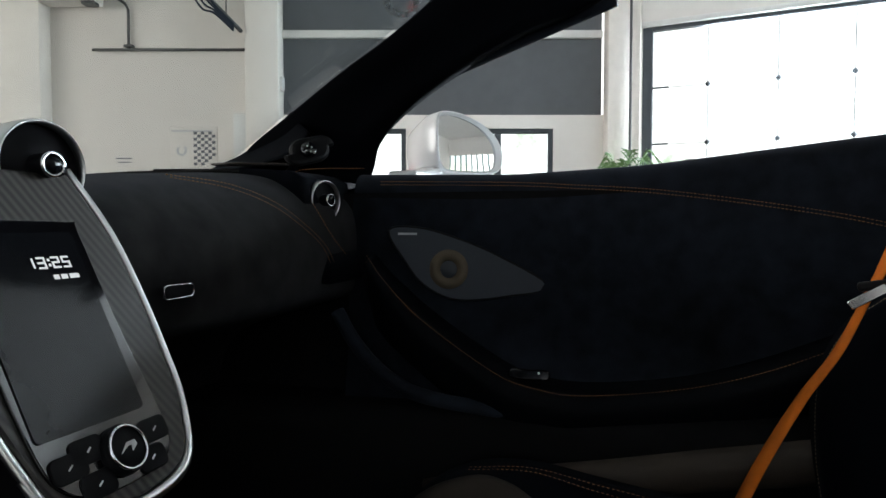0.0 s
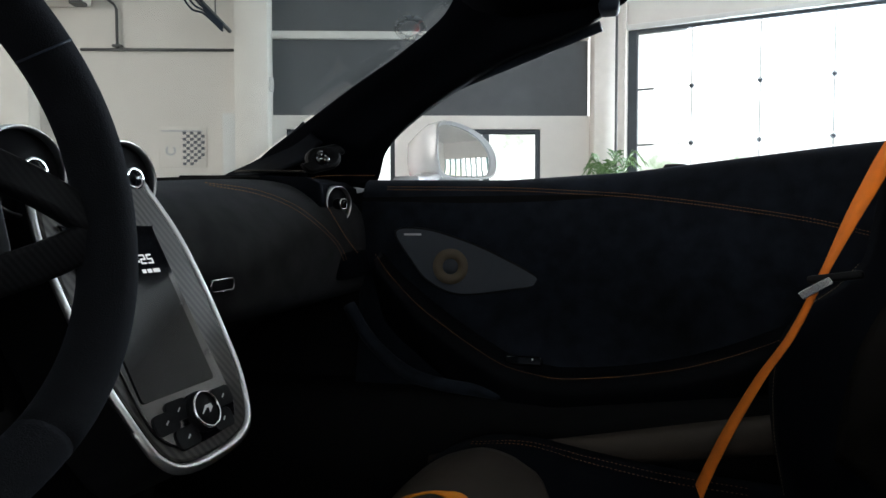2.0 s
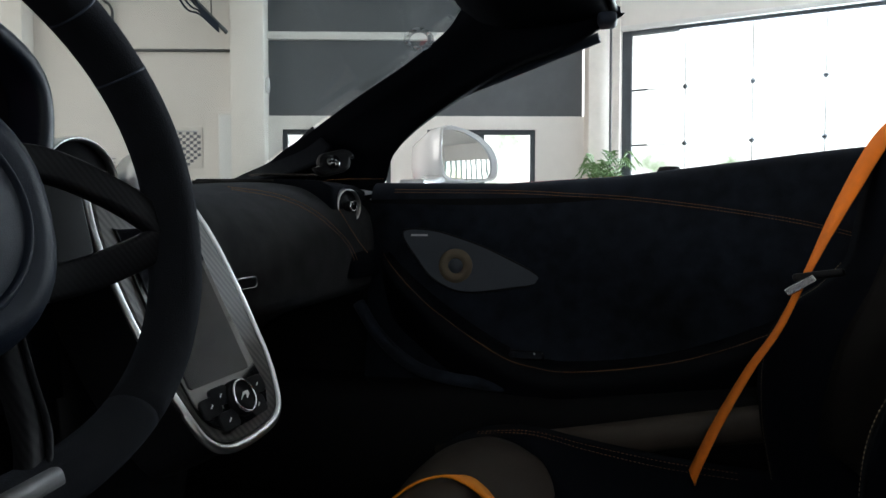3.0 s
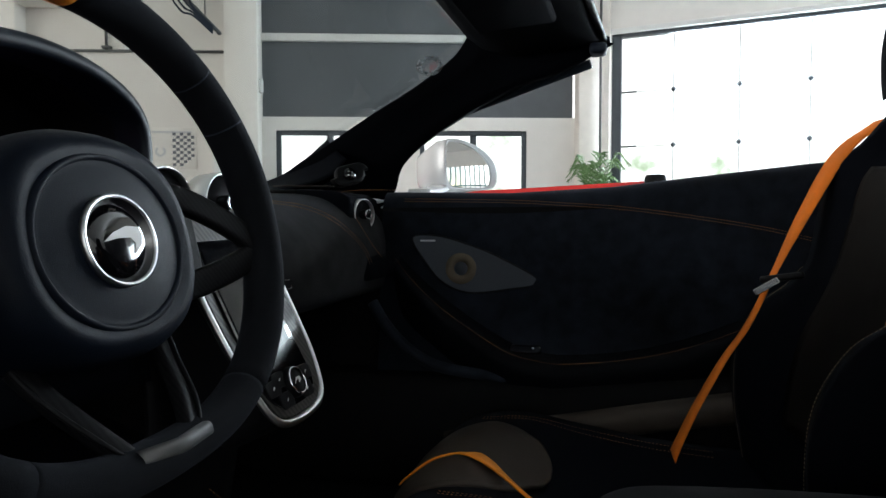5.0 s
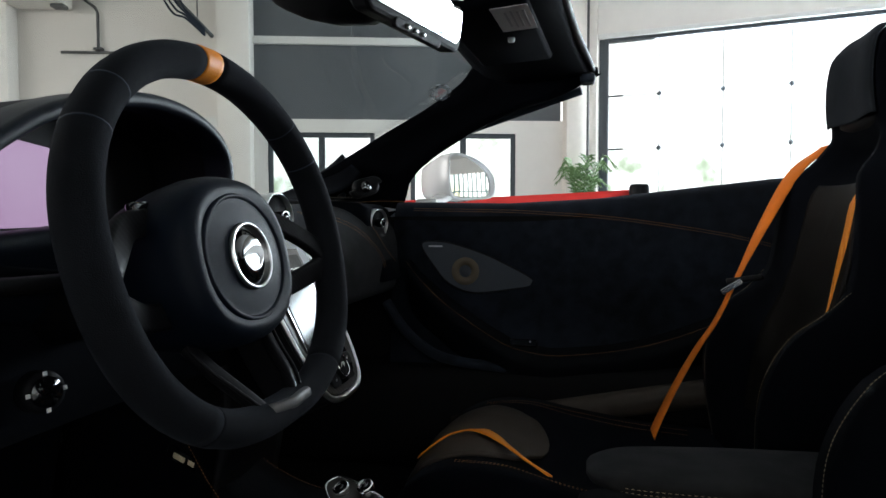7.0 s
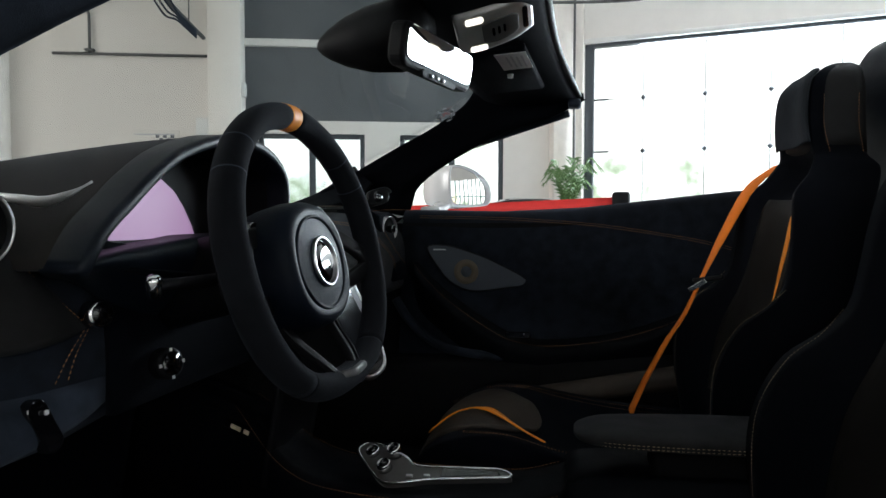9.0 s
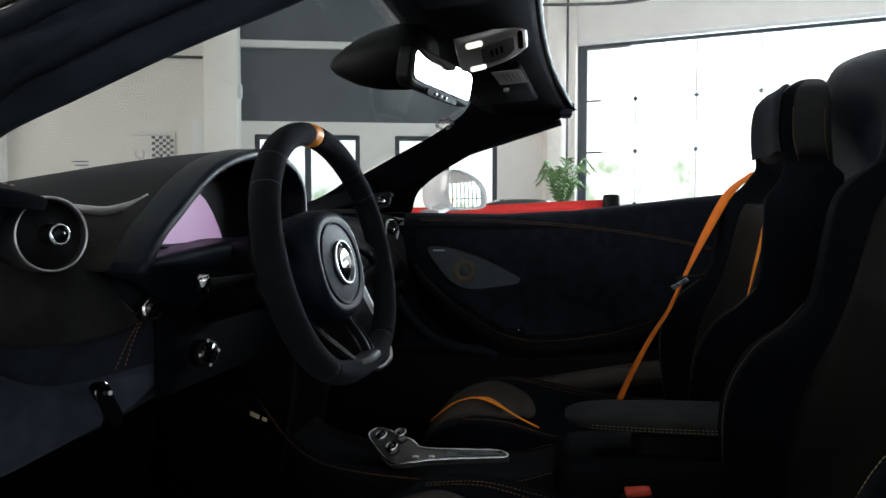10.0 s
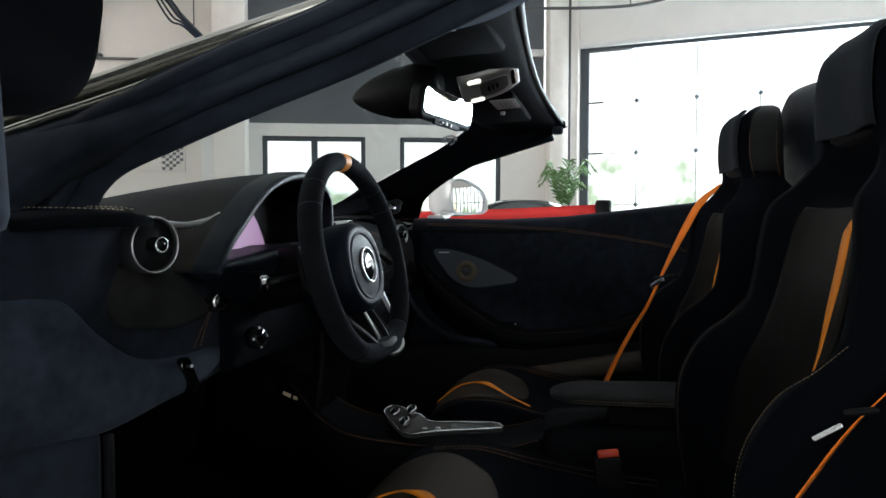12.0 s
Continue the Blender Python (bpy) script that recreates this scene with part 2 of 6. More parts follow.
def patch(rows, nu=6, nv=6):
    """A smooth sheet through rows of control points."""
    R = [cr(r, nu) for r in rows]
    cols = [cr([r[j] for r in R], nv) for j in range(len(R[0]))]
    bm = bmesh.new()
    g = [[bm.verts.new(p) for p in c] for c in cols]
    for i in range(len(g) - 1):
        for j in range(len(g[0]) - 1):
            bm.faces.new((g[i][j], g[i + 1][j], g[i + 1][j + 1], g[i][j + 1]))
    for f in bm.faces:
        f.smooth = True
    return bm


def loft(rings, caps=True, closed=True):
    bm = bmesh.new()
    g = [[bm.verts.new(p) for p in r] for r in rings]
    n = len(rings[0])
    for i in range(len(g) - 1):
        for j in range(n if closed else n - 1):
            k = (j + 1) % n
            bm.faces.new((g[i][j], g[i][k], g[i + 1][k], g[i + 1][j]))
    if caps:
        bm.faces.new(list(reversed(g[0])))
        bm.faces.new(g[-1])
    for f in bm.faces:
        f.smooth = True
    bmesh.ops.recalc_face_normals(bm, faces=bm.faces)
    return bm


def frames(path, closed=False, up=(0, 0, 1)):
    n = len(path)
    out = []
    for i, p in enumerate(path):
        a = path[i - 1] if (i or closed) else path[0]
        b = path[(i + 1) % n] if (i + 1 < n or closed) else path[-1]
        t = (b - a).normalized()
        u = Vector(up)
        s = t.cross(u)
        if s.length < 1e-4:
            s = t.cross(Vector((1, 0, 0.01)))
        s.normalize()
        out.append((p, s, s.cross(t).normalized()))
    return out


def sweep(path, profile, closed=False, up=(0, 0, 1), scales=None):
    """A profile of (side, up) pairs carried along a path."""
    F = frames(path, closed, up)
    rings = []
    for i, (p, s, u) in enumerate(F):
        k = scales[i] if scales else 1.0
        rings.append([p + s * (a * k) + u * (b * k) for a, b in profile])
    if closed:
        rings.append(rings[0])
    bm = loft(rings, caps=not closed)
    if closed:
        bmesh.ops.remove_doubles(bm, verts=bm.verts, dist=1e-6)
    return bm


def circle(r, n=12, sx=1.0, sy=1.0):
    return [(r * sx * math.cos(2 * math.pi * i / n), r * sy * math.sin(2 * math.pi * i / n)) for i in range(n)]


def rounded(w, h, r, n=4):
    out = []
    for cx, cy, a0 in ((w / 2 - r, h / 2 - r, 0), (-w / 2 + r, h / 2 - r, 90), (-w / 2 + r, -h / 2 + r, 180), (w / 2 - r, -h / 2 + r, 270)):
        for k in range(n + 1):
            a = radians(a0 + 90 * k / n)
            out.append((cx + r * math.cos(a), cy + r * math.sin(a)))
    return out


def tube(pts, r, n=10, smooth=8, closed=False, up=(0, 0, 1)):
    return sweep(cr(pts, smooth, closed), circle(r, n), closed, up)


def box(c, size, bevel=0.0, m=None, seg=2):
    bm = bmesh.new()
    bmesh.ops.create_cube(bm, size=1)
    bmesh.ops.scale(bm, vec=size, verts=bm.verts)
    if bevel:
        bmesh.ops.bevel(bm, geom=bm.edges, offset=bevel, segments=seg, profile=0.5, affect="EDGES")
        for f in bm.faces:
            f.smooth = True
    bmesh.ops.transform(bm, matrix=m or Matrix.Translation(c), verts=bm.verts)
    return bm


def extrude(outline, depth, m, bevel=0.0):
    """A flat outline in the xy plane of m, given depth along its z."""
    bm = bmesh.new()
    f = bm.faces.new([bm.verts.new((x, y, 0)) for x, y in outline])
    r = bmesh.ops.extrude_face_region(bm, geom=[f])
    bmesh.ops.translate(bm, vec=(0, 0, depth), verts=[v for v in r["geom"] if isinstance(v, bmesh.types.BMVert)])
    bmesh.ops.recalc_face_normals(bm, faces=bm.faces)
    if bevel:
        top = [e for e in bm.edges if all(abs(v.co.z - depth) < 1e-6 for v in e.verts)]
        bmesh.ops.bevel(bm, geom=top, offset=bevel, segments=2, profile=0.5, affect="EDGES")
    bmesh.ops.transform(bm, matrix=m, verts=bm.verts)
    return bm


def lathe(profile, m, n=28):
    """A profile of (radius, height) pairs turned about the z axis of m."""
    ring_like = profile[0][0] > 1e-6 and profile[-1][0] > 1e-6
    if ring_like:
        profile = list(profile) + [profile[0]]
    rings = [[m @ Vector((r * math.cos(2 * math.pi * i / n), r * math.sin(2 * math.pi * i / n), h)) for i in range(n)] for r, h in profile]
    bm = loft(rings, caps=not ring_like)
    bmesh.ops.remove_doubles(bm, verts=bm.verts, dist=1e-6)
    return bm


def axes(p, z, x=None):
    """A pose at p with its z axis along z."""
    z = Vector(z).normalized()
    x = Vector(x) if x else (Vector((0, 1, 0)) if abs(z.y) < 0.9 else Vector((1, 0, 0)))
    y = z.cross(x).normalized()
    x = y.cross(z)
    m = Matrix((x, y, z)).transposed().to_4x4()
    m.translation = p
    return m


def part(name, bm, material, parent=None, label="", thick=0.0, bevel=0.0):
    me = bpy.data.meshes.new(name)
    bm.to_mesh(me)
    bm.free()
    me.materials.append(material)
    ob = new(name, me)
    ob.parent = parent
    if label:
        ob["label"] = label
    if thick:
        so = ob.modifiers.new("thickness", "SOLIDIFY")
        so.thickness, so.offset = thick, 0.0
    if bevel:
        bv = ob.modifiers.new("edges", "BEVEL")
        bv.width, bv.segments = bevel, 2
    return ob


def thing(name, m, label, category, group="", kind=""):
    ob = new(name)
    ob.empty_display_size = 0.1
    ob.matrix_world = m
    return tagged(ob, label, category, group, kind)


def stitches(pts, pitch=0.006, length=0.0042, r=0.0007, up=(0, 0, 1), smooth=12):
    """A run of short raised thread stitches along a curve."""
    P = cr(pts, smooth)
    bm = bmesh.new()
    acc, last = 0.0, 0.0
    for a, b in zip(P, P[1:]):
        d = b - a
        L = d.length
        if L < 1e-6:
            continue
        t = d / L
        s = t.cross(Vector(up))
        s = s.normalized() if s.length > 1e-4 else Vector((0, 1, 0))
        u = s.cross(t)
        while last < acc + L:
            p = a + t * (last - acc)
            ring = []
            for q, k in ((-0.5, 0.35), (-0.2, 1), (0.2, 1), (0.5, 0.35)):
                c = p + t * (length * q)
                ring.append([bm.verts.new(c + s * (r * k * x) + u * (r * k * y)) for x, y in ((1, 0), (0, 1), (-1, 0), (0, -1))])
            for r0, r1 in zip(ring, ring[1:]):
                for j in range(4):
                    bm.faces.new((r0[j], r0[(j + 1) % 4], r1[(j + 1) % 4], r1[j]))
            last += pitch
        acc += L
    return bm


# ---- the hall ----
def structure(name, bm, material, label, category):
    return tagged(part(name, bm, material), label, category, "", "structure")


def join(*bms):
    out = bmesh.new()
    for b in bms:
        me = bpy.data.meshes.new("tmp")
        b.to_mesh(me)
        b.free()
        out.from_mesh(me)
        bpy.data.meshes.remove(me)
    return out


def span(x0, x1, y0, y1, z0, z1, bevel=0.0):
    return box(((x0 + x1) / 2, (y0 + y1) / 2, (z0 + z1) / 2), (x1 - x0, y1 - y0, z1 - z0), bevel)


WALL_Y = 12.0
ROOM_H = 6.4
structure("floor", span(-15, 25, -10, 13, -0.1, 0.0), M["floor"], "mid grey polished showroom floor", "floor")
structure("ceiling", span(-15, 25, -10, 13, ROOM_H, ROOM_H + 0.2), M["ceiling"], "white showroom ceiling", "ceiling")

# far wall: two double windows and a wide anthracite glazed band above them
wins = [(-2.72, -0.69), (0.0, 2.05)]
WT, WB = 2.54, 0.25
# separate stretch of wall whose shade is in its paint colour
structure("wall_far_side", span(-15, -2.97, WALL_Y, WALL_Y + 0.3, 0, ROOM_H), M["wall_shaded"], "white painted wall beside the column, coloured as shaded", "wall")
bms = [span(-2.97, wins[0][0], WALL_Y, WALL_Y + 0.3, 0, 2.79),
       span(wins[0][1], wins[1][0], WALL_Y, WALL_Y + 0.3, 0, 2.79), span(wins[1][1], 3.1, WALL_Y, WALL_Y + 0.3, 0, 2.79)]
for a, b in wins:
    bms += [span(a, b, WALL_Y, WALL_Y + 0.3, 0, WB), span(a, b, WALL_Y, WALL_Y + 0.3, WT, 2.79)]
bms += [span(-2.97, 3.1, WALL_Y, WALL_Y + 0.3, 5.6, ROOM_H)]
structure("wall_far", join(*bms), M["wall"], "white painted far wall of the showroom", "wall")
for i, (z0, z1) in enumerate(((2.79, 4.20), (4.34, 5.6))):
    structure("dark_panel", span(-2.97, 2.95, WALL_Y + 0.06, WALL_Y + 0.12, z0, z1), M["dark_panel"],
              "matt anthracite wall panel above the windows", "wall panel")
structure("trim", span(-2.97, 2.95, WALL_Y - 0.03, WALL_Y + 0.1, 4.20, 4.34, 0.01), M["trunking"], "white horizontal rail between dark panels", "trim")
for i, (a, b) in enumerate(wins):
    w = thing("window_%d" % (i + 1), Matrix(), "double window with anthracite frame in white wall", "window", "", "structure")
    mid = (a + b) / 2
    y0, y1 = WALL_Y + 0.04, WALL_Y + 0.12
    for n, bb in (("window_frame", span(a, a + 0.09, y0, y1, WB, WT, 0.008)), ("window_frame", span(b - 0.09, b, y0, y1, WB, WT, 0.008)),
                  ("window_frame", span(a + 0.09, b - 0.09, y0, y1, WT - 0.09, WT, 0.008)), ("window_frame", span(a + 0.09, b - 0.09, y0, y1, WB, WB + 0.09, 0.008)),
                  ("mullion", span(mid - 0.06, mid + 0.06, y0, y1, WB + 0.09, WT - 0.09, 0.008))):
        part(n, bb, M["frame"], w)
    for s0, s1 in ((a + 0.09, mid - 0.06), (mid + 0.06, b - 0.09)):
        p = part("pane", span(s0, s1, y0 + 0.03, y0 + 0.04, WB + 0.09, WT - 0.09), M["pane"], w)
        p.visible_shadow = False

# columns and pipes on the far wall
structure("column", span(-8.05, -7.24, WALL_Y - 0.35, WALL_Y, 0, ROOM_H, 0.02), M["concrete"], "pale concrete column against white wall", "column")
structure("column", span(-3.58, -2.97, WALL_Y - 0.3, WALL_Y, 0, ROOM_H, 0.02), M["concrete"], "pale concrete column beside dark panels", "column")
structure("column", span(-3.82, -3.58, WALL_Y - 0.25, WALL_Y, 0, 2.78, 0.01), M["trunking"], "white boxed riser beside the column", "column")
structure("column", span(2.97, 3.36, WALL_Y - 0.34, WALL_Y - 0.002, 0, ROOM_H, 0.015), M["concrete"], "pale concrete corner pilaster", "column")
pipe = thing("conduit", Matrix(), "dark steel conduit run along the white wall", "pipe")
part("pipe", tube([(-6.45, WALL_Y - 0.06, 3.97), (-3.6, WALL_Y - 0.06, 3.97)], 0.027, 10, 1), M["steel"], pipe)
part("pipe", tube([(-5.78, WALL_Y - 0.06, 3.99), (-5.78, WALL_Y - 0.06, 4.70), (-5.83, WALL_Y - 0.06, 4.80), (-6.35, WALL_Y - 0.06, 5.18)], 0.026, 10, 1, False, (0, 1, 0)), M["steel"], pipe)
part("clamp", span(-5.86, -5.70, WALL_Y - 0.1, WALL_Y, 4.02, 4.06), M["steel"], pipe)
tray = thing("cable_tray", Matrix(), "dark cable bundle hanging from a steel tray", "cable tray")
part("rail", tube([(-4.75, WALL_Y - 0.4, 5.4), (-3.6, WALL_Y - 0.4, 4.2)], 0.038, 8, 1), M["steel"], tray)
for k in range(4):
    part("cable", tube([(-4.7 + 0.06 * k, WALL_Y - 0.46, 5.3), (-4.3 + 0.05 * k, WALL_Y - 0.5, 4.62 + 0.07 * k), (-4.05, WALL_Y - 0.48, 4.5 + 0.05 * k), (-3.72, WALL_Y - 0.45, 4.2 + 0.04 * k)], 0.019, 7, 6), M["rubber"], tray)
part("drop_wire", tube([(-3.9, WALL_Y - 0.3, 6.3), (-3.9, WALL_Y - 0.3, 4.4)], 0.012, 6, 1), M["steel"], tray)
box_ = thing("ceiling_unit", Matrix(), "pale ventilation box under the ceiling", "vent unit")
part("casing", span(-7.2, -6.2, WALL_Y - 1.1, WALL_Y - 0.1, 4.72, 5.5, 0.03), M["concrete"], box_)
part("bracket", span(-6.40, -6.18, WALL_Y - 0.5, WALL_Y - 0.3, 4.66, 4.718), M["steel"], box_)

jb = thing("junction_box", pose(-2.94, WALL_Y - 0.17, 3.32), "small white junction box on the column side", "junction box")
part("casing", box((0, 0, 0), (0.06, 0.12, 0.26), 0.012), M["trunking"], jb)
part("cover", box((0.034, 0, 0), (0.008, 0.10, 0.22), 0.003), M["trunking"], jb)

# poster: crest shape with a chequered half, drawn as plain shapes
po = thing("poster", pose(-4.63, WALL_Y - 0.012, 2.19), "white wall poster with pale crest and grey chequers", "poster")
part("sheet", box((0, 0, 0), (0.88, 0.02, 0.76), 0.003), M["wall_shaded"], po)
for r in range(11):
    for c in range(6):
        if (r + c) % 2 == 0 and c < 6 - max(0, r - 7) * 1.3:
            part("chequer", box((0.036 + c * 0.068, -0.014, 0.262 - r * 0.057), (0.064, 0.006, 0.053)), M["ink"], po)
part("crest_mark", extrude([(0.10 * math.cos(a), 0.10 * math.sin(a)) for a in [radians(130 + 28 * k) for k in range(11)]] + [(0.06 * math.cos(a), 0.065 * math.sin(a)) for a in [radians(410 - 28 * k) for k in range(11)]], 0.004, axes((-0.22, -0.013, -0.06), (0, -1, 0), (1, 0, 0))), M["pale_ink"], po)
part("crest_band", box((-0.02, -0.013, 0.30), (0.76, 0.004, 0.03)), M["pale_ink"], po)
tx = thing("wall_lettering", pose(-5.92, WALL_Y - 0.004, 1.95), "two short grey lines of small wall lettering", "lettering")
for k in range(2):
    part("line", box((0.02 * k - 0.02, 0, 0.035 - 0.07 * k), (0.30 - 0.06 * k, 0.006, 0.022)), M["ink"], tx)

# glazed wall that runs off at an angle from the corner
GA = radians(-25.9)
GM = Matrix.Translation((3.05, 12.0, 0)) @ Matrix.Rotation(GA, 4, "Z")
G0, GT = 0.62, 4.30


def gspan(u0, u1, v0, v1, z0, z1, bevel=0.0):
    b = span(u0, u1, v0, v1, z0, z1, bevel)
    bmesh.ops.transform(b, matrix=GM, verts=b.verts)
    return b


GL = 24.0
structure("wall_glazed", join(gspan(0, G0, 0, 0.3, 0, ROOM_H), gspan(G0, GL, 0, 0.3, GT, ROOM_H), gspan(G0, GL, 0, 0.3, 0, 0.08)), M["wall"],
          "white painted wall around large glazing", "wall")
structure("trim", gspan(0.30, 0.60, -0.10, -0.002, 0, ROOM_H, 0.01), M["concrete"], "pale pilaster beside the glazing", "trim")
structure("trim", gspan(G0 - 0.1, GL, -0.05, -0.002, GT + 0.0, GT + 0.09, 0.008), M["trunking"], "white ledge above the glazing", "trim")
pipe2 = thing("wall_pipe", Matrix(), "slim grey service pipe in the wall corner", "pipe")
part("pipe", tube([(3.36, WALL_Y - 0.40, 0), (3.36, WALL_Y - 0.40, ROOM_H)], 0.025, 8, 1), M["steel"], pipe2)
pipe3 = thing("ceiling_pipe", Matrix(), "thin grey sprinkler pipe under the ceiling", "pipe")
part("pipe", tube([(2.3, 11.3, 4.92), (4.2, 10.6, 4.80), (5.4, 9.7, 4.86), (8.5, 8.3, 5.0)], 0.03, 8, 6), M["steel"], pipe3)
part("hanger", tube([(4.2, 10.6, 4.81), (4.2, 10.6, 6.4)], 0.012, 6, 1), M["steel"], pipe3)
gw = thing("window_3", Matrix(), "large point-fixed glass wall with anthracite edge frame", "window", "", "structure")
part("window_frame", gspan(G0, G0 + 0.17, 0.02, 0.16, 0.08, GT, 0.01), M["frame"], gw)
part("window_frame", gspan(G0 + 0.17, GL, 0.02, 0.16, GT - 0.07, GT, 0.01), M["frame"], gw)
us = [G0 + 0.17] + [1.72 + 1.09 * k for k in range(21)]
zs = [0.08, 1.18, 2.20, 3.21, GT - 0.07]
for i in range(len(us) - 1):
    part("mullion", gspan(us[i + 1] - 0.010, us[i + 1] + 0.010, 0.05, 0.08, 0.08, GT - 0.07), M["pale_ink"], gw)
    for j in range(4):
        p = part("pane", gspan(us[i] + 0.011, us[i + 1] - 0.011, 0.055, 0.067, zs[j] + 0.011, zs[j + 1] - 0.011), M["pane"], gw)
        p.visible_shadow = False
        if 0 < j:
            part("glass_fixing", lathe([(0.0, -0.03), (0.035, -0.03), (0.045, 0.0), (0.0, 0.03)], GM @ axes((us[i + 1], 0.04, zs[j]), (0, -1, 0)), 10), M["frame"], gw)
for z in zs[1:4]:
    part("transom", gspan(us[0], us[-1], 0.052, 0.07, z - 0.008, z + 0.008), M["trunking"], gw)
part("transom", gspan(us[0], us[0] + 0.28, 0.04, 0.07, 2.19, 2.22), M["frame"], gw)
part("transom", gspan(us[0], us[0] + 0.28, 0.04, 0.07, 3.20, 3.23), M["frame"], gw)

# closing walls, out of sight but for reflections
# side opening and its mullions are invented to go with the side fill
structure("wall_side", join(span(-15.3, -15, -10, 13, 0, 1.1), span(-15.3, -15, -10, 13, 4.9, ROOM_H), span(-15.3, -15, -10, -2.6, 1.1, 4.9), span(-15.3, -15, 9.6, 13, 1.1, 4.9)), M["wall"], "unseen white side wall with added glazed opening", "wall")
sw_ = thing("window_5", Matrix(), "added unseen side glazing with slim dark mullions", "window", "", "structure")
for k in range(9):
    part("mullion", span(-15.2, -15.1, -2.6 + 1.525 * k - 0.04, -2.6 + 1.525 * k + 0.04, 1.1, 4.9), M["frame"], sw_)
structure("wall_end", join(span(24.7, 25.0, -10, 2.2, 0, 0.4), span(24.7, 25.0, -10, 2.2, 4.6, ROOM_H)), M["wall"], "white end wall with tall glazing", "wall")
ew = thing("window_6", Matrix(), "tall end glazing with teal-grey mullions", "window", "", "structure")
for k in range(16):
    part("mullion", span(24.78, 24.88, -10 + 0.8 * k - 0.09, -10 + 0.8 * k + 0.09, 0.4, 4.6), M["teal"], ew)
part("transom", span(24.77, 24.89, -10, 2.0, 2.4, 2.52), M["teal"], ew)
structure("wall_rear", join(span(-15, 25, -10.3, -10, 0, 1.0), span(-15, 25, -10.3, -10, 4.9, ROOM_H), span(-15, -9, -10.3, -10, 1.0, 4.9), span(7, 25, -10.3, -10, 1.0, 4.9)),
          M["wall"], "white wall with long glazed opening", "wall")
rw = thing("window_4", Matrix(), "long rear glazing with slim teal-grey mullions", "window", "", "structure")
for k in range(17):
    part("mullion", span(-9 + k - 0.04, -9 + k + 0.04, -10.16, -10.08, 1.0, 4.9), M["frame"], rw)
part("transom", span(-9, 7, -10.155, -10.085, 2.9, 2.98), M["frame"], rw)

# bright overcast distance outside the glazing
bd = bpy.data.materials.new("bright_outdoors")
bd.use_nodes = True
nt = bd.node_tree
b = nt.nodes["Principled BSDF"]
b.inputs["Base Color"].default_value = (0, 0, 0, 1)
b.inputs["Roughness"].default_value = 1
tc = nt.nodes.new("ShaderNodeTexCoord")
sp = nt.nodes.new("ShaderNodeSeparateXYZ")
nt.links.new(tc.outputs["Object"], sp.inputs[0])
nz = nt.nodes.new("ShaderNodeTexNoise")
nz.inputs["Scale"].default_value = 0.9
nz.inputs["Detail"].default_value = 8
nt.links.new(tc.outputs["Object"], nz.inputs["Vector"])
hgt = nt.nodes.new("ShaderNodeMapRange")
hgt.inputs["From Min"].default_value = 0.0
hgt.inputs["From Max"].default_value = 7.0
hgt.inputs["To Min"].default_value = 0.26
hgt.inputs["To Max"].default_value = -0.25
nt.links.new(sp.outputs[2], hgt.inputs["Value"])
su = nt.nodes.new("ShaderNodeMath")
nt.links.new(nz.outputs["Fac"], su.inputs[0])
nt.links.new(hgt.outputs[0], su.inputs[1])
rp = nt.nodes.new("ShaderNodeValToRGB")
rp.color_ramp.elements[0].position, rp.color_ramp.elements[0].color = 0.50, (1.0, 1.0, 1.0, 1)
rp.color_ramp.elements[1].position, rp.color_ramp.elements[1].color = 0.72, (0.33, 0.42, 0.29, 1)
nt.links.new(su.outputs[0], rp.inputs[0])
nt.links.new(rp.outputs[0], b.inputs["Emission Color"])
b.inputs["Emission Strength"].default_value = 1.9
structure("backdrop", join(span(-24, 38, 25.0, 25.1, -1, 16), span(38, 38.1, -12, 25, -1, 16)), bd, "bright overcast daylight and trees outside", "backdrop")
structure("backdrop", join(span(-20, 30, -17.1, -17.0, -1, 14), span(-20.1, -20.0, -17, 25, -1, 14)), bd, "bright daylight behind the rear glazing and the added side opening", "backdrop")
structure("ground", span(-60, 60, -60, 60, -0.3, -0.12), M["concrete"], "pale paved ground around the building", "ground")


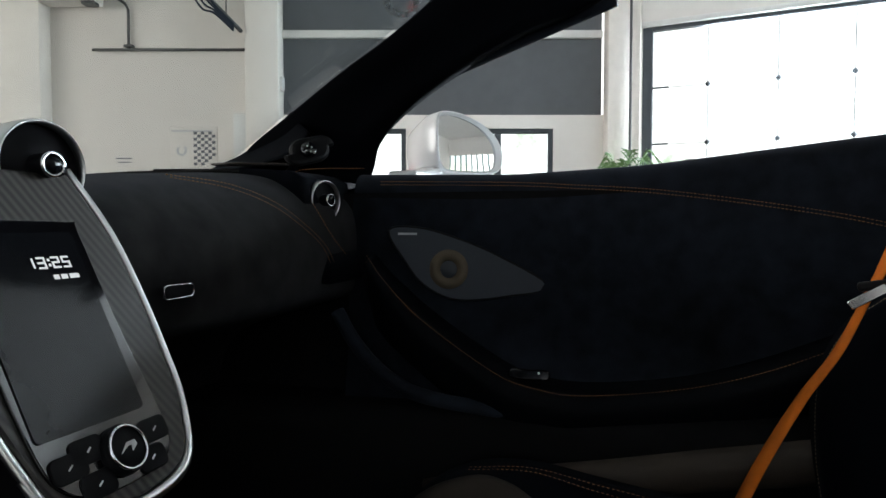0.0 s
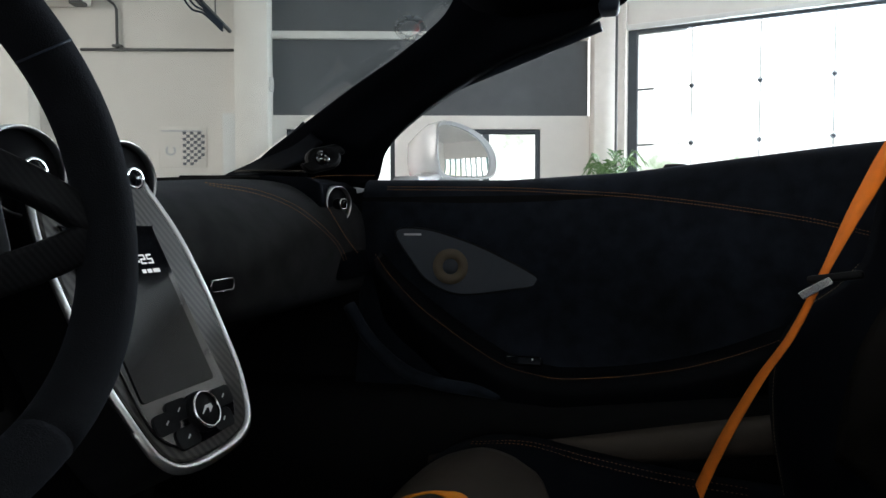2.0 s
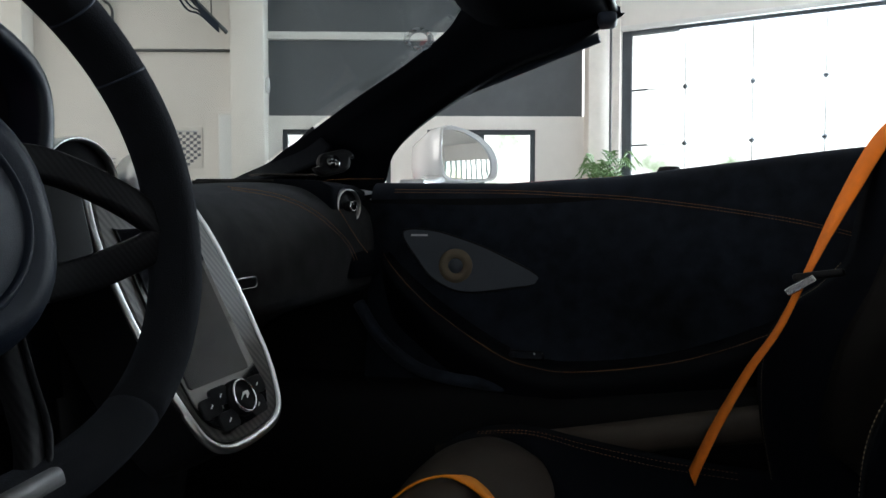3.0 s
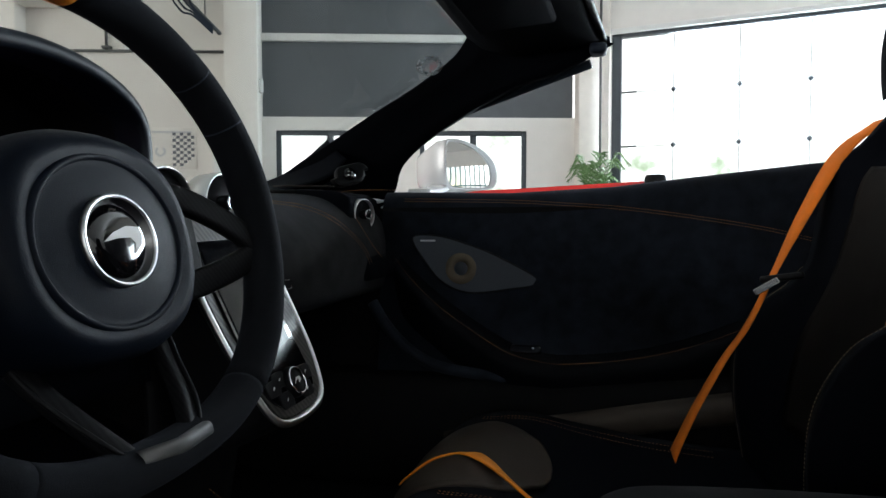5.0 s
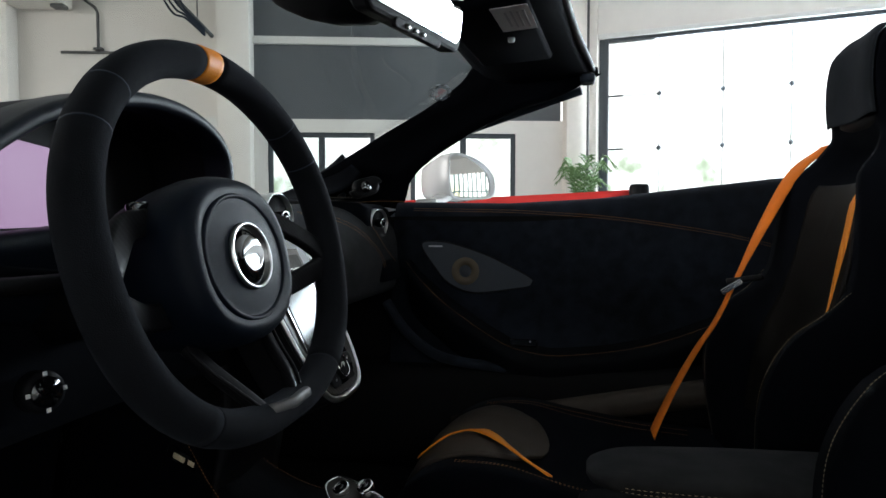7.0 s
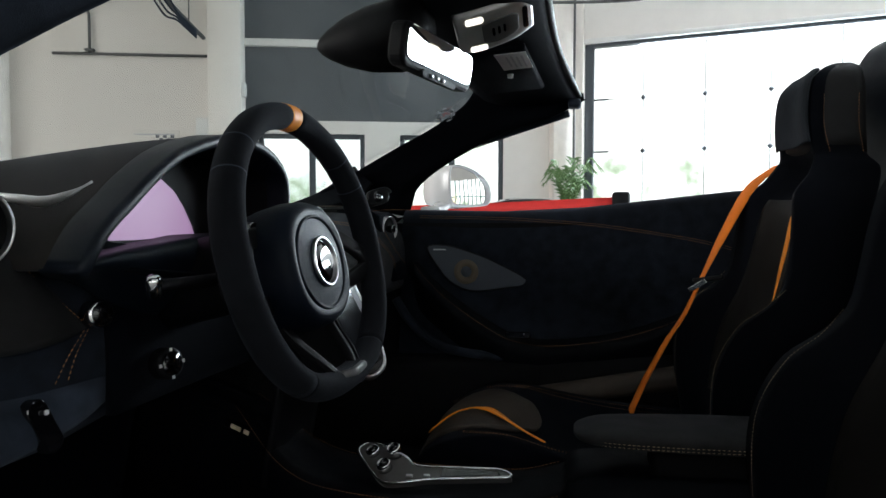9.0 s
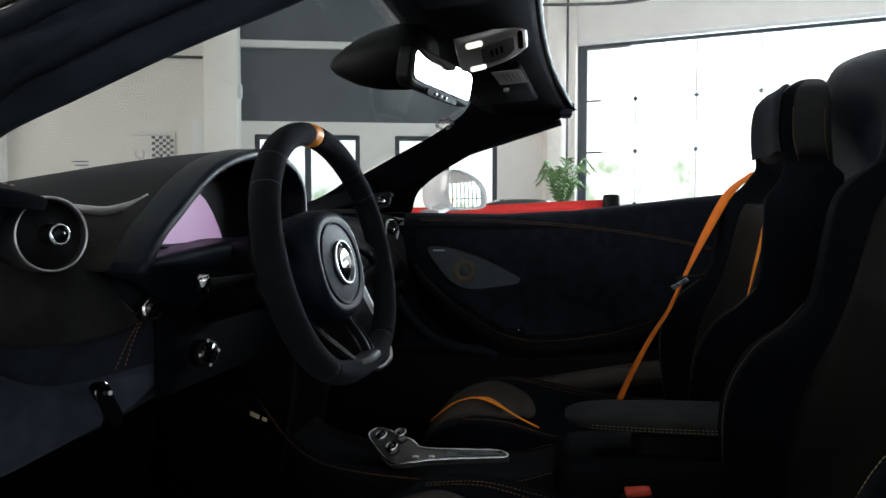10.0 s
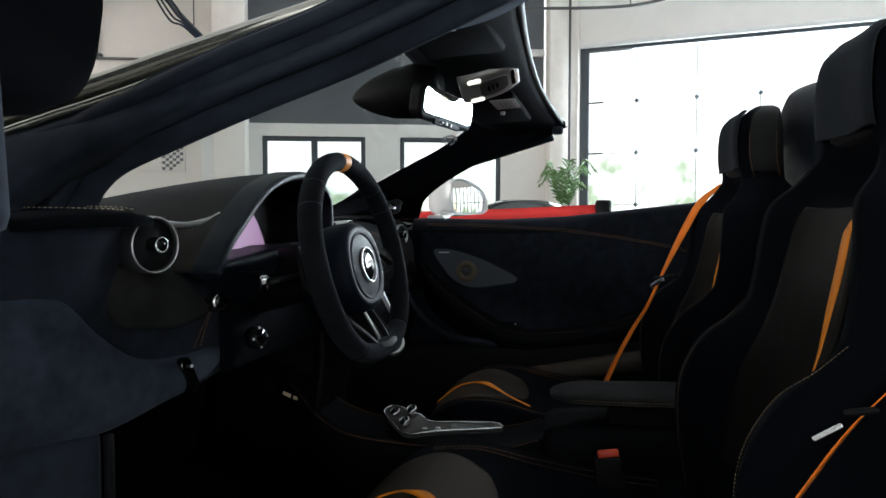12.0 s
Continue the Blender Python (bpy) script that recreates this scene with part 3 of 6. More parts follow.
# ---- palm, barrier, parked car ----
def palm(p):
    t = thing("palm_plant", pose(*p), "green potted palm with arching feathery leaves", "plant")
    part("planter", lathe([(0.16, 0.0), (0.21, 0.45), (0.22, 0.47), (0.20, 0.47), (0.19, 0.42), (0.0, 0.42)], Matrix(), 20), M["pot"], t)
    rnd = random.Random(5)
    for k in range(3):
        part("stem", tube([(0.04 * math.cos(k * 2), 0.04 * math.sin(k * 2), 0.4), (0.05 * math.cos(k * 2), 0.05 * math.sin(k * 2), 0.75)], 0.016, 6, 2), M["leaf"], t)
    for k in range(15):
        a = k * 2.399 + rnd.uniform(-0.2, 0.2)
        L = rnd.uniform(0.45, 0.72)
        h = rnd.uniform(0.35, 0.95)
        d = Vector((math.cos(a), math.sin(a), 0))
        P = cr([Vector((0, 0, 0.7)), Vector((0, 0, 0.75 + 0.25 * h)) + d * L * 0.3, Vector((0, 0, 0.75 + 0.62 * h)) + d * L * 0.65, Vector((0, 0, 0.72 + 0.55 * h)) + d * L], 6)
        bm = bmesh.new()
        sd = Vector((-d.y, d.x, 0))
        n = len(P)
        for i in range(3, n):
            q = P[i]
            ln = 0.20 * math.sin(math.pi * (0.12 + 0.86 * i / n))
            for s in (-1, 1):
                tip = q + sd * (s * ln) + (P[i] - P[i - 1]) * 2.2 + Vector((0, 0, -0.3 * ln + rnd.uniform(-0.02, 0.02)))
                w = (P[i] - P[i - 1]).normalized() * 0.010
                m_ = (q + tip) / 2 + Vector((0, 0, 0.015))
                v = [bm.verts.new(x) for x in (q - w, q + w, m_ + w * 1.3, tip, m_ - w * 1.3)]
                bm.faces.new(v)
        part("frond", bm, M["leaf"], t, thick=0.002)
        part("leaf_stalk", tube([tuple(x) for x in P[::3]], 0.006, 5, 3), M["leaf"], t)
    return t


pl = palm((3.12, 11.1, 0))
pl.scale = (0.80, 0.80, 1.50)


def post(p):
    t = thing("barrier_post", pose(*p), "black retractable barrier post with red tape", "barrier post", "barrier posts")
    part("base", lathe([(0.0, 0.0), (0.17, 0.0), (0.17, 0.012), (0.15, 0.03), (0.03, 0.045), (0.0, 0.045)], Matrix(), 24), M["rubber"], t)
    part("pole", lathe([(0.03, 0.04), (0.03, 0.86)], Matrix(), 16), M["rubber"], t)
    part("head", lathe([(0.03, 0.85), (0.036, 0.86), (0.036, 0.935), (0.030, 0.945), (0.0, 0.947)], Matrix(), 16), M["plastic"], t)
    return t


CA = radians(-16.4)
CAR = Matrix.Translation((-0.4094, 0.5513, 0)) @ Matrix.Rotation(CA, 4, "Z")
PA = CAR @ Vector((0.72, 1.56, 0))
PB = CAR @ Vector((-1.75, 1.86, 0))
post(PA)
post(PB)
tape = thing("barrier_tape", Matrix(), "bright red belt stretched between barrier posts", "barrier tape")
d_ = (PB - PA).normalized()
A_, B_ = PA + d_ * 0.036, PB - d_ * 0.036
rows_ = [[A_.lerp(B_, f) + Vector((0, 0, z - 0.03 * math.sin(math.pi * f))) for f in (0, 0.25, 0.5, 0.75, 1)] for z in (0.875, 0.925)]
part("belt", patch(rows_, 6, 1), M["red_tape"], tape, thick=0.002)


def parked_car(m, label, paint):
    t = thing("parked_car", m, label, "car", "parked cars")
    secs = [(-2.1, 0.62, 0.45, 0.55), (-1.9, 0.82, 0.28, 0.66), (-1.3, 0.92, 0.22, 0.76), (-0.6, 0.93, 0.22, 0.84), (0.4, 0.94, 0.22, 0.86), (1.3, 0.95, 0.24, 0.88), (1.9, 0.88, 0.30, 0.84), (2.15, 0.70, 0.45, 0.78)]
    R = []
    for x, hw, z0, z1 in secs:
        R.append([Vector((x, hw * a, (z0 + z1) / 2 + (z1 - z0) / 2 * b_)) for a, b_ in [(p * 2, q * 2) for p, q in rounded(1, 1, 0.3, 4)]])
    C = [cr([r[j] for r in R], 4) for j in range(len(R[0]))]
    part("body", loft([[C[j][i] for j in range(len(C))] for i in range(len(C[0]))]), paint, t)
    R = []
    for x, hw, z in ((-0.75, 0.62, 0.84), (-0.2, 0.64, 1.08), (0.25, 0.62, 1.17), (0.7, 0.60, 1.15), (1.4, 0.52, 0.95), (1.7, 0.45, 0.85)):
        R.append([Vector((x, -hw * 1.15, 0.80)), Vector((x, -hw, (0.80 + z) / 2)), Vector((x, -hw * 0.85, z - 0.02)), Vector((x, 0, z)), Vector((x, hw * 0.85, z - 0.02)), Vector((x, hw, (0.80 + z) / 2)), Vector((x, hw * 1.15, 0.80))])
    C = [cr([r[j] for r in R], 4) for j in range(7)]
    part("cabin_glass", loft([[C[j][i] for j in range(7)] for i in range(len(C[0]))]), M["tint"], t, "dark tinted cabin glass")
    part("roof", patch([[(0.0, y, 1.13 - 0.25 * y * y), (0.3, y, 1.185 - 0.25 * y * y), (0.7, y, 1.165 - 0.25 * y * y)] for y in (-0.5, 0, 0.5)], 4, 4), paint, t, thick=0.01)
    for x in (-1.35, 1.35):
        for s in (-1, 1):
            w = new("wheel")
            w.parent = t
            me = axes((x, s * 0.84, 0.33), (0, s, 0))
            part("tyre", lathe([(0.22, -0.1), (0.325, -0.1), (0.33, 0.08), (0.30, 0.1), (0.23, 0.1)], me, 28), M["rubber"], w)
            part("rim", lathe([(0.0, 0.02), (0.225, 0.05), (0.225, 0.09), (0.05, 0.07), (0.0, 0.075)], me, 24), M["silver"], w)
    return t


parked_car(pose(1.35, 8.6, 0, 0, 0, 20), "low black sports car parked behind the red barrier", M["car_black"])
parked_car(pose(6.3, 7.3, 0, 0, 0, -40), "low dark sports car parked beside the glazing", M["car_black"])


# ---- the sports car: x runs to its tail, y to its right, z up ----
car = thing("sports_car", CAR, "white open-top sports car with black suede cabin and orange accents", "car")


def sub(name, label=""):
    o = new(name)
    o.empty_display_size = 0.05
    o.parent = car
    if label:
        o["label"] = label
    return o


# tub, sills and floor
for nm, b_ in (("floor_pan", span(-1.15, 1.35, -0.72, 0.72, 0.13, 0.18)), ("front_bulkhead", span(-1.15, -1.1, -0.72, 0.72, 0.18, 0.62)), ("rear_bulkhead", span(1.30, 1.35, -0.72, 0.72, 0.18, 0.80)),
               ("side_liner", span(-1.15, 1.3, 0.735, 0.75, 0.18, 0.82)), ("side_liner", span(-1.15, -0.10, -0.75, -0.735, 0.18, 0.80)), ("side_liner", span(-0.10, 1.3, -0.75, -0.735, 0.18, 0.34))):
    part(nm, b_, M["carpet"], car)
for s in (-1, 1):
    part("sill", sweep(cr([(-0.9, s * 0.70, 0.30), (0.2, s * 0.71, 0.31), (1.2, s * 0.71, 0.36)], 8), rounded(0.20, 0.26, 0.05)), M["carpet"], car)


# windscreen frame: two pillars and the header
def pillar(s):
    """Ring sections from the base by the mirror up to the header corner; s is the side."""
    secs = [  # glass-side edge, outer edge on the window side, width of the inner flange
        ((-0.50, 0.92, 0.80), (-0.06, 0.85, 0.79), 0.0),
        ((-0.36, 0.89, 0.868), (0.03, 0.815, 0.855), 0.0),
        ((-0.25, 0.815, 0.925), (0.06, 0.80, 0.922), 0.01),
        ((-0.12, 0.745, 0.973), (0.125, 0.775, 0.975), 0.04),
        ((0.03, 0.677, 1.035), (0.235, 0.742, 1.033), 0.055),
        ((0.14, 0.641, 1.082), (0.35, 0.705, 1.078), 0.055),
        ((0.232, 0.617, 1.135), (0.46, 0.672, 1.105), 0.045),
        ((0.268, 0.600, 1.172), (0.56, 0.645, 1.148), 0.02),
    ]
    if s < 0:   # with the door open the foot of this pillar is bare
        secs[0] = ((-0.55, 0.90, 0.76), (-0.20, 0.86, 0.76), 0.0)
        secs[1] = ((-0.40, 0.88, 0.850), (-0.10, 0.83, 0.845), 0.03)
        secs[2] = ((-0.27, 0.815, 0.925), (-0.035, 0.80, 0.905), 0.05)
        secs[3] = ((-0.12, 0.745, 0.973), (0.075, 0.775, 0.962), 0.055)
    rings = []
    for g, o, fl in secs:
        g, o = Vector(g), Vector(o)
        mid_ = (g + o) / 2
        up_ = Vector((-0.10, 0.25, 0.96)).normalized()
        nn = o + Vector((fl / 3, -fl, 0.001))
        if s < 0:
            up_ = up_ * 0.3
        out_ = [g, g.lerp(mid_, 0.5) + up_ * -0.004, (mid_ + nn) / 2 + up_ * -0.004, nn, o,
                o + up_ * 0.022, o.lerp(mid_, 0.4) + up_ * 0.038, mid_ + up_ * 0.030, g.lerp(mid_, 0.5) + up_ * 0.014, g + up_ * 0.004]
        rings.append(out_)
    R = [cr([r[j] for r in rings], 6) for j in range(len(rings[0]))]
    rings = [[Vector((R[j][i].x, s * R[j][i].y, R[j][i].z)) for j in range(len(R))] for i in range(len(R[0]))]
    return loft(rings)


fr = sub("windscreen_frame", "black suede-lined windscreen pillars and header")
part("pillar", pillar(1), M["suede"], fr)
# driver's pillar coloured as lit, the far one above kept near black
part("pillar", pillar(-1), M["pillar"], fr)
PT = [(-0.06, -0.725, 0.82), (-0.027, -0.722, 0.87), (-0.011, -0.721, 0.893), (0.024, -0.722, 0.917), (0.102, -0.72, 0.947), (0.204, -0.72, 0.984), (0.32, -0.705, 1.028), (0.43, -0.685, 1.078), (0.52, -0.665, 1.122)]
part("pillar_trim", patch([[(x + dx, y + dy, z + dz) for dx, dy, dz in ((-0.02, 0.012, 0.012), (0.0, 0.0, 0.0), (-0.010, -0.018, 0.012), (-0.026, -0.036, 0.040), (-0.04, -0.036, 0.068))] for x, y, z in PT], 4, 4), M["pillar"], fr, "suede pillar trim in a lit blue tone", thick=0.006)
part("pillar_seal", tube([(x - 0.014, y - 0.030, z + 0.026) for x, y, z in PT], 0.012, 10, 6), M["rubber"], fr, "black rubber door seal")
part("pillar_seal", tube([(x - 0.030, y - 0.040, z + 0.056) for x, y, z in PT], 0.011, 10, 6), M["rubber"], fr, "black rubber door seal")
hx = lambda y: 0.268 - 0.033 * (1 - (y / 0.60) ** 2)
hr = lambda y: 0.487 + (0.13 if y > 0 else 0.05) * y * y
hz = lambda y: 1.172 + 0.028 * (1 - (y / 0.6) ** 2)
rings = []
for k in range(25):
    y = -0.66 + 1.32 * k / 24
    f, r_, z = hx(min(0.60, abs(y))), hr(y) + 0.0, hz(y)
    e = 1.0
    low = 0.035
    rings.append([Vector(p) for p in ((f, y, z), (f + 0.03, y, z - 0.02), (f + 0.09, y, z - low), (r_ - 0.06, y, z - low + 0.004), (r_ - 0.01, y, z - low + 0.012), (r_, y, z - 0.012),
                                      (r_, y, z + 0.012), (r_ - 0.03, y, z + 0.034), ((f + r_) / 2, y, z + 0.045), (f + 0.02, y, z + 0.03))])
part("header", loft(rings), M["suede"], fr)
part("seal", tube([(hr(y) + 0.004, y, hz(y) - 0.004) for y in (-0.66, -0.3, 0, 0.3, 0.66)], 0.008, 8, 6), M["plastic"], fr)
part("latch_cover", box((0.535, 0.62, 1.136), (0.035, 0.05, 0.022), 0.008), M["rubber"], fr)
part("latch_cover", box((0.495, -0.62, 1.140), (0.035, 0.05, 0.022), 0.008), M["rubber"], fr)

# windscreen pane
rows_ = []
for c, e in (((-0.98, 0.79), (-0.48, 0.90, 0.83)), ((-0.66, 0.92), (-0.25, 0.815, 0.935)), ((-0.36, 1.03), (-0.054, 0.709, 1.010)), ((-0.03, 1.125), (0.128, 0.641, 1.085)), ((0.236, 1.188), (0.268, 0.600, 1.172))):
    rows_.append([Vector((c[0] + (e[0] - c[0]) * t * t, e[1] * t, c[1] + (e[2] - c[1]) * t * t)) for t in (-1, -0.6, 0, 0.6, 1)])
ws = part("windscreen", patch(rows_, 6, 6), M["glass"], car, "clear windscreen with faint smears", thick=0.005)
ws.visible_shadow = False
part("ring_sticker", lathe([(0.020, 0.0), (0.034, 0.0), (0.034, 0.0006), (0.020, 0.0006)], axes((0.201, 0.54, 1.104), (-0.30, 0.32, 0.90)) @ Matrix.Diagonal((1.0, 0.8, 1, 1)), 28), M["sticker"], car, "faint pale ring mark on the windscreen")

# sun visors, lamp console, sensor pod, mirror
vis = sub("sun_visor", "black suede sun visor folded up")
part("visor_panel", box(None, (0.15, 0.36, 0.018), 0.008, pose(0.380, 0.27, 1.148, 0, -3, -3)), M["suede"], vis)
part("warning_label", box(None, (0.060, 0.125, 0.001), 0, pose(0.418, 0.155, 1.1405, 0, -3, -3)), M["paper"], vis, "white warning label with grey print")
for k in range(5):
    part("print_line", box(None, (0.004, 0.085 - 0.012 * (k % 2), 0.0012), 0, pose(0.398 + 0.010 * k, 0.155, 1.1398, 0, -3, -3)), M["pale_ink"], vis)
part("screw", lathe([(0, -0.006), (0.006, -0.006), (0.007, 0.002), (0, 0.004)], pose(0.400, 0.262, 1.1385)), M["silver"], vis)
visl = copy_thing(vis, Matrix())
visl.parent = car
for o in list(visl.children):
    if o.name.startswith(("visor", "screw")):
        o.matrix_basis = Matrix.Translation((0.0, -0.73, 0.012))
    else:
        bpy.data.objects.remove(o)

lamp = sub("roof_lamp", "satin grey overhead lamp console with two lit lenses")
LM = axes((0.402, -0.062, 1.149), (0.24, -0.36, -0.90), (0.95, 0.10, 0.22)) @ Matrix.Diagonal((0.84, 1.20, 0.9, 1))


def lm(x, y, z):
    return LM @ Vector((x, y, z))


# shallow shell that bows along its length, with a darker inlay
part("housing", patch([[lm(x, y * k, h - 0.010 * (abs(y) > 0.035)) for y in (-0.041, -0.033, -0.014, 0.014, 0.033, 0.041)] for x, k, h in ((-0.072, 0.70, 0.000), (-0.066, 0.94, 0.010), (-0.03, 1.0, 0.013), (0.015, 0.98, 0.010), (0.05, 0.95, 0.003), (0.082, 0.86, -0.010))], 5, 5), M["grey_trim"], lamp, thick=0.004)
part("inlay", patch([[lm(x, y * k, h) for y in (-0.022, -0.008, 0.008, 0.022)] for x, k, h in ((-0.022, 0.7, 0.0165), (-0.01, 0.95, 0.0160), (0.015, 1.0, 0.0135), (0.040, 0.9, 0.0085), (0.052, 0.6, 0.005))], 4, 4), M["grey_inlay"], lamp, thick=0.002)
for k in range(3):
    part("switch", extrude(rounded(0.006, 0.016, 0.003, 3), 0.003, LM @ Matrix.Translation((0.0 + 0.011 * k, 0, 0.0150 - 0.002 * k)), 0.001), M["gloss_black"], lamp)
for yy in (-0.0225, 0.0225):
    part("lens", extrude(rounded(0.036, 0.012, 0.0055, 5), 0.004, LM @ Matrix.Translation((-0.034, yy * 1.25, 0.0128)), 0.001), M["lamp"], lamp, "lit reading lamp lens")
part("sensor_window", extrude(rounded(0.012, 0.044, 0.005, 5), 0.003, LM @ Matrix.Translation((0.066, 0.0, -0.001)), 0.001), M["chrome"], lamp)

pod = sub("sensor_pod", "black pointed sensor pod behind the windscreen")
rings = []
for x, hw, z0, z1 in ((0.106, 0.004, 1.116, 1.126), (0.114, 0.015, 1.107, 1.136), (0.13, 0.028, 1.097, 1.148), (0.16, 0.046, 1.084, 1.165), (0.20, 0.060, 1.074, 1.180), (0.25, 0.066, 1.072, 1.190), (0.30, 0.064, 1.090, 1.192)):
    rings.append([Vector((x, -0.09 + hw * a, (z0 + z1) / 2 + (z1 - z0) / 2 * b_)) for a, b_ in circle(1.0, 16)])
part("shell", loft(rings), M["plastic"], pod)

rv = sub("rear_view_mirror", "black rear-view mirror reflecting a bright window")
RM = axes((0.318, -0.070, 1.094), (0.95, -0.27, -0.14), (0.27, 0.96, -0.01))
part("mirror_housing", extrude(rounded(0.245, 0.070, 0.020, 5), -0.030, RM, 0), M["plastic"], rv, bevel=0.006)
part("mirror_glass", extrude(rounded(0.225, 0.052, 0.014, 5), 0.0015, RM @ Matrix.Translation((0, 0.004, 0.0005)), 0.0), M["mirror"], rv, "mirror glass")
part("mirror_rim", extrude(rounded(0.120, 0.014, 0.006, 3), 0.006, RM @ Matrix.Translation((0.0, -0.034, -0.004)), 0.002), M["plastic"], rv)
for k in range(3):
    part("button", lathe([(0, 0), (0.0035, 0), (0.003, 0.003), (0, 0.003)], RM @ Matrix.Translation((-0.03 + 0.02 * k, -0.034, 0.002)), 10), M["silver"], rv)
part("mirror_arm", tube([(0.30, -0.075, 1.10), (0.27, -0.08, 1.13), (0.25, -0.085, 1.16)], 0.012, 8, 5), M["plastic"], rv)

# ---- dashboard ----
dash = sub("dashboard", "suede dashboard, passenger half coloured as lit, with orange stitching")


def dash_rows(ys, back=0.0):
    rows = []
    for y in ys:
        a = abs(y)
        crest = 0.807 + 0.085 * max(0.0, a - 0.08) + (0.0 if y > 0 else 0.0)
        xf = 0.005 + (0.035 if a > 0.35 else 0.1 * a) - back
        rows.append([Vector(p) for p in ((-0.98, y, 0.775), (-0.6, y, crest - 0.015), (-0.25, y, crest + 0.002), (-0.10, y, crest - 0.003), (-0.025 - back, y, crest - 0.028 - back * 0.2),
                                         (xf - 0.008, y, crest - 0.09), (xf, y, 0.66), (xf - 0.02, y, 0.625), (xf - 0.10, y, 0.60), (-0.25, y, 0.52), (-0.3, y, 0.30))])
    return rows


# passenger half coloured as lit, driver half left near black
part("dash_panel", patch(dash_rows((0.085, 0.2, 0.35, 0.5, 0.64, 0.78)), 6, 5), M["suede_lit"], dash, thick=0.003)
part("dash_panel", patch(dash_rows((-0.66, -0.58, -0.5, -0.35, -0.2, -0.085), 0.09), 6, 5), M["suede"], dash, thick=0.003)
part("dash_panel", patch([[Vector((x, y, z)) for x, z in ((-0.98, 0.775), (-0.5, 0.80), (-0.12, 0.80), (-0.02, 0.78), (0.0, 0.70), (0.03, 0.55), (0.0, 0.35))] for y in (-0.10, 0, 0.10)], 5, 4), M["plastic"], dash, thick=0.01)
part("stitching", stitches([(-0.035, 0.30, 0.822), (0.0, 0.37, 0.812), (0.022, 0.438, 0.793), (0.036, 0.504, 0.763), (0.044, 0.58, 0.719), (0.046, 0.626, 0.657)]), M["thread"], dash)
part("stitching", stitches([(-0.042, 0.30, 0.826), (-0.004, 0.378, 0.818), (0.022, 0.450, 0.797), (0.036, 0.516, 0.766), (0.044, 0.594, 0.719), (0.046, 0.640, 0.657)]), M["thread"], dash)
# end piece round the outer vent
rings = []
for y, g in ((0.575, 0.80), (0.60, 0.97), (0.66, 1.0), (0.76, 1.0)):
    rings.append([Vector(p) for p in ((-0.30, y, 0.862), (-0.10, y, 0.858), (-0.02, y, 0.853), (0.005 * g, y, 0.84), (0.012 * g, y, 0.79), (0.04 * g, y, 0.72), (0.055 * g, y, 0.66), (-0.1, y, 0.60), (-0.3, y, 0.60))])
part("end_panel", loft(rings), M["suede"], dash)
part("stitching", stitches([(0.10, 0.62, 0.857), (0.02, 0.605, 0.857), (-0.02, 0.60, 0.852), (-0.012, 0.598, 0.832), (0.012, 0.598, 0.80), (0.05, 0.60, 0.74), (0.075, 0.605, 0.706)]), M["thread"], dash)
part("dash_corner", patch([[(-0.70, 0.55, 0.835), (-0.40, 0.55, 0.852), (-0.12, 0.55, 0.853)], [(-0.70, 0.72, 0.845), (-0.40, 0.72, 0.866), (-0.10, 0.72, 0.862)], [(-0.70, 0.90, 0.845), (-0.40, 0.90, 0.868), (-0.08, 0.86, 0.862)]], 5, 5), M["suede_lit"], dash, thick=0.006)
part("dash_fillet", patch([[(-0.44, 0.87, 0.866), (-0.37, 0.85, 0.887), (-0.285, 0.845, 0.918), (-0.213, 0.835, 0.958), (-0.150, 0.82, 1.0)], [(-0.44, 0.80, 0.862), (-0.33, 0.79, 0.872), (-0.23, 0.78, 0.898), (-0.15, 0.775, 0.930), (-0.10, 0.76, 0.965)], [(-0.44, 0.70, 0.862), (-0.28, 0.70, 0.864), (-0.18, 0.70, 0.872), (-0.10, 0.72, 0.898), (-0.06, 0.73, 0.940)]], 5, 5), M["suede"], dash, "black suede fillet at the pillar foot", thick=0.004)
part("demister_grille", extrude([(-0.065, -0.02), (0.065, 0.02), (0.072, -0.01), (-0.02, -0.05), (-0.06, -0.04)], 0.003, axes((-0.115, 0.615, 0.866), (0, 0, 1), (1, 0, 0)), 0.001), M["leather_brown"], dash, "pale triangular demister grille")
part("glovebox_button", join(sweep([Vector((0.036, 0.224 + a, 0.681 + b_)) for a, b_ in rounded(0.052, 0.016, 0.006, 4)], circle(0.0011, 6), True, (1, 0, 0)),), M["chrome"], dash, "chrome-rimmed glovebox button")
part("glovebox_button_face", extrude(rounded(0.050, 0.014, 0.005, 4), 0.004, axes((0.0315, 0.224, 0.681), (1, 0, 0), (0, 1, 0))), M["plastic"], dash)


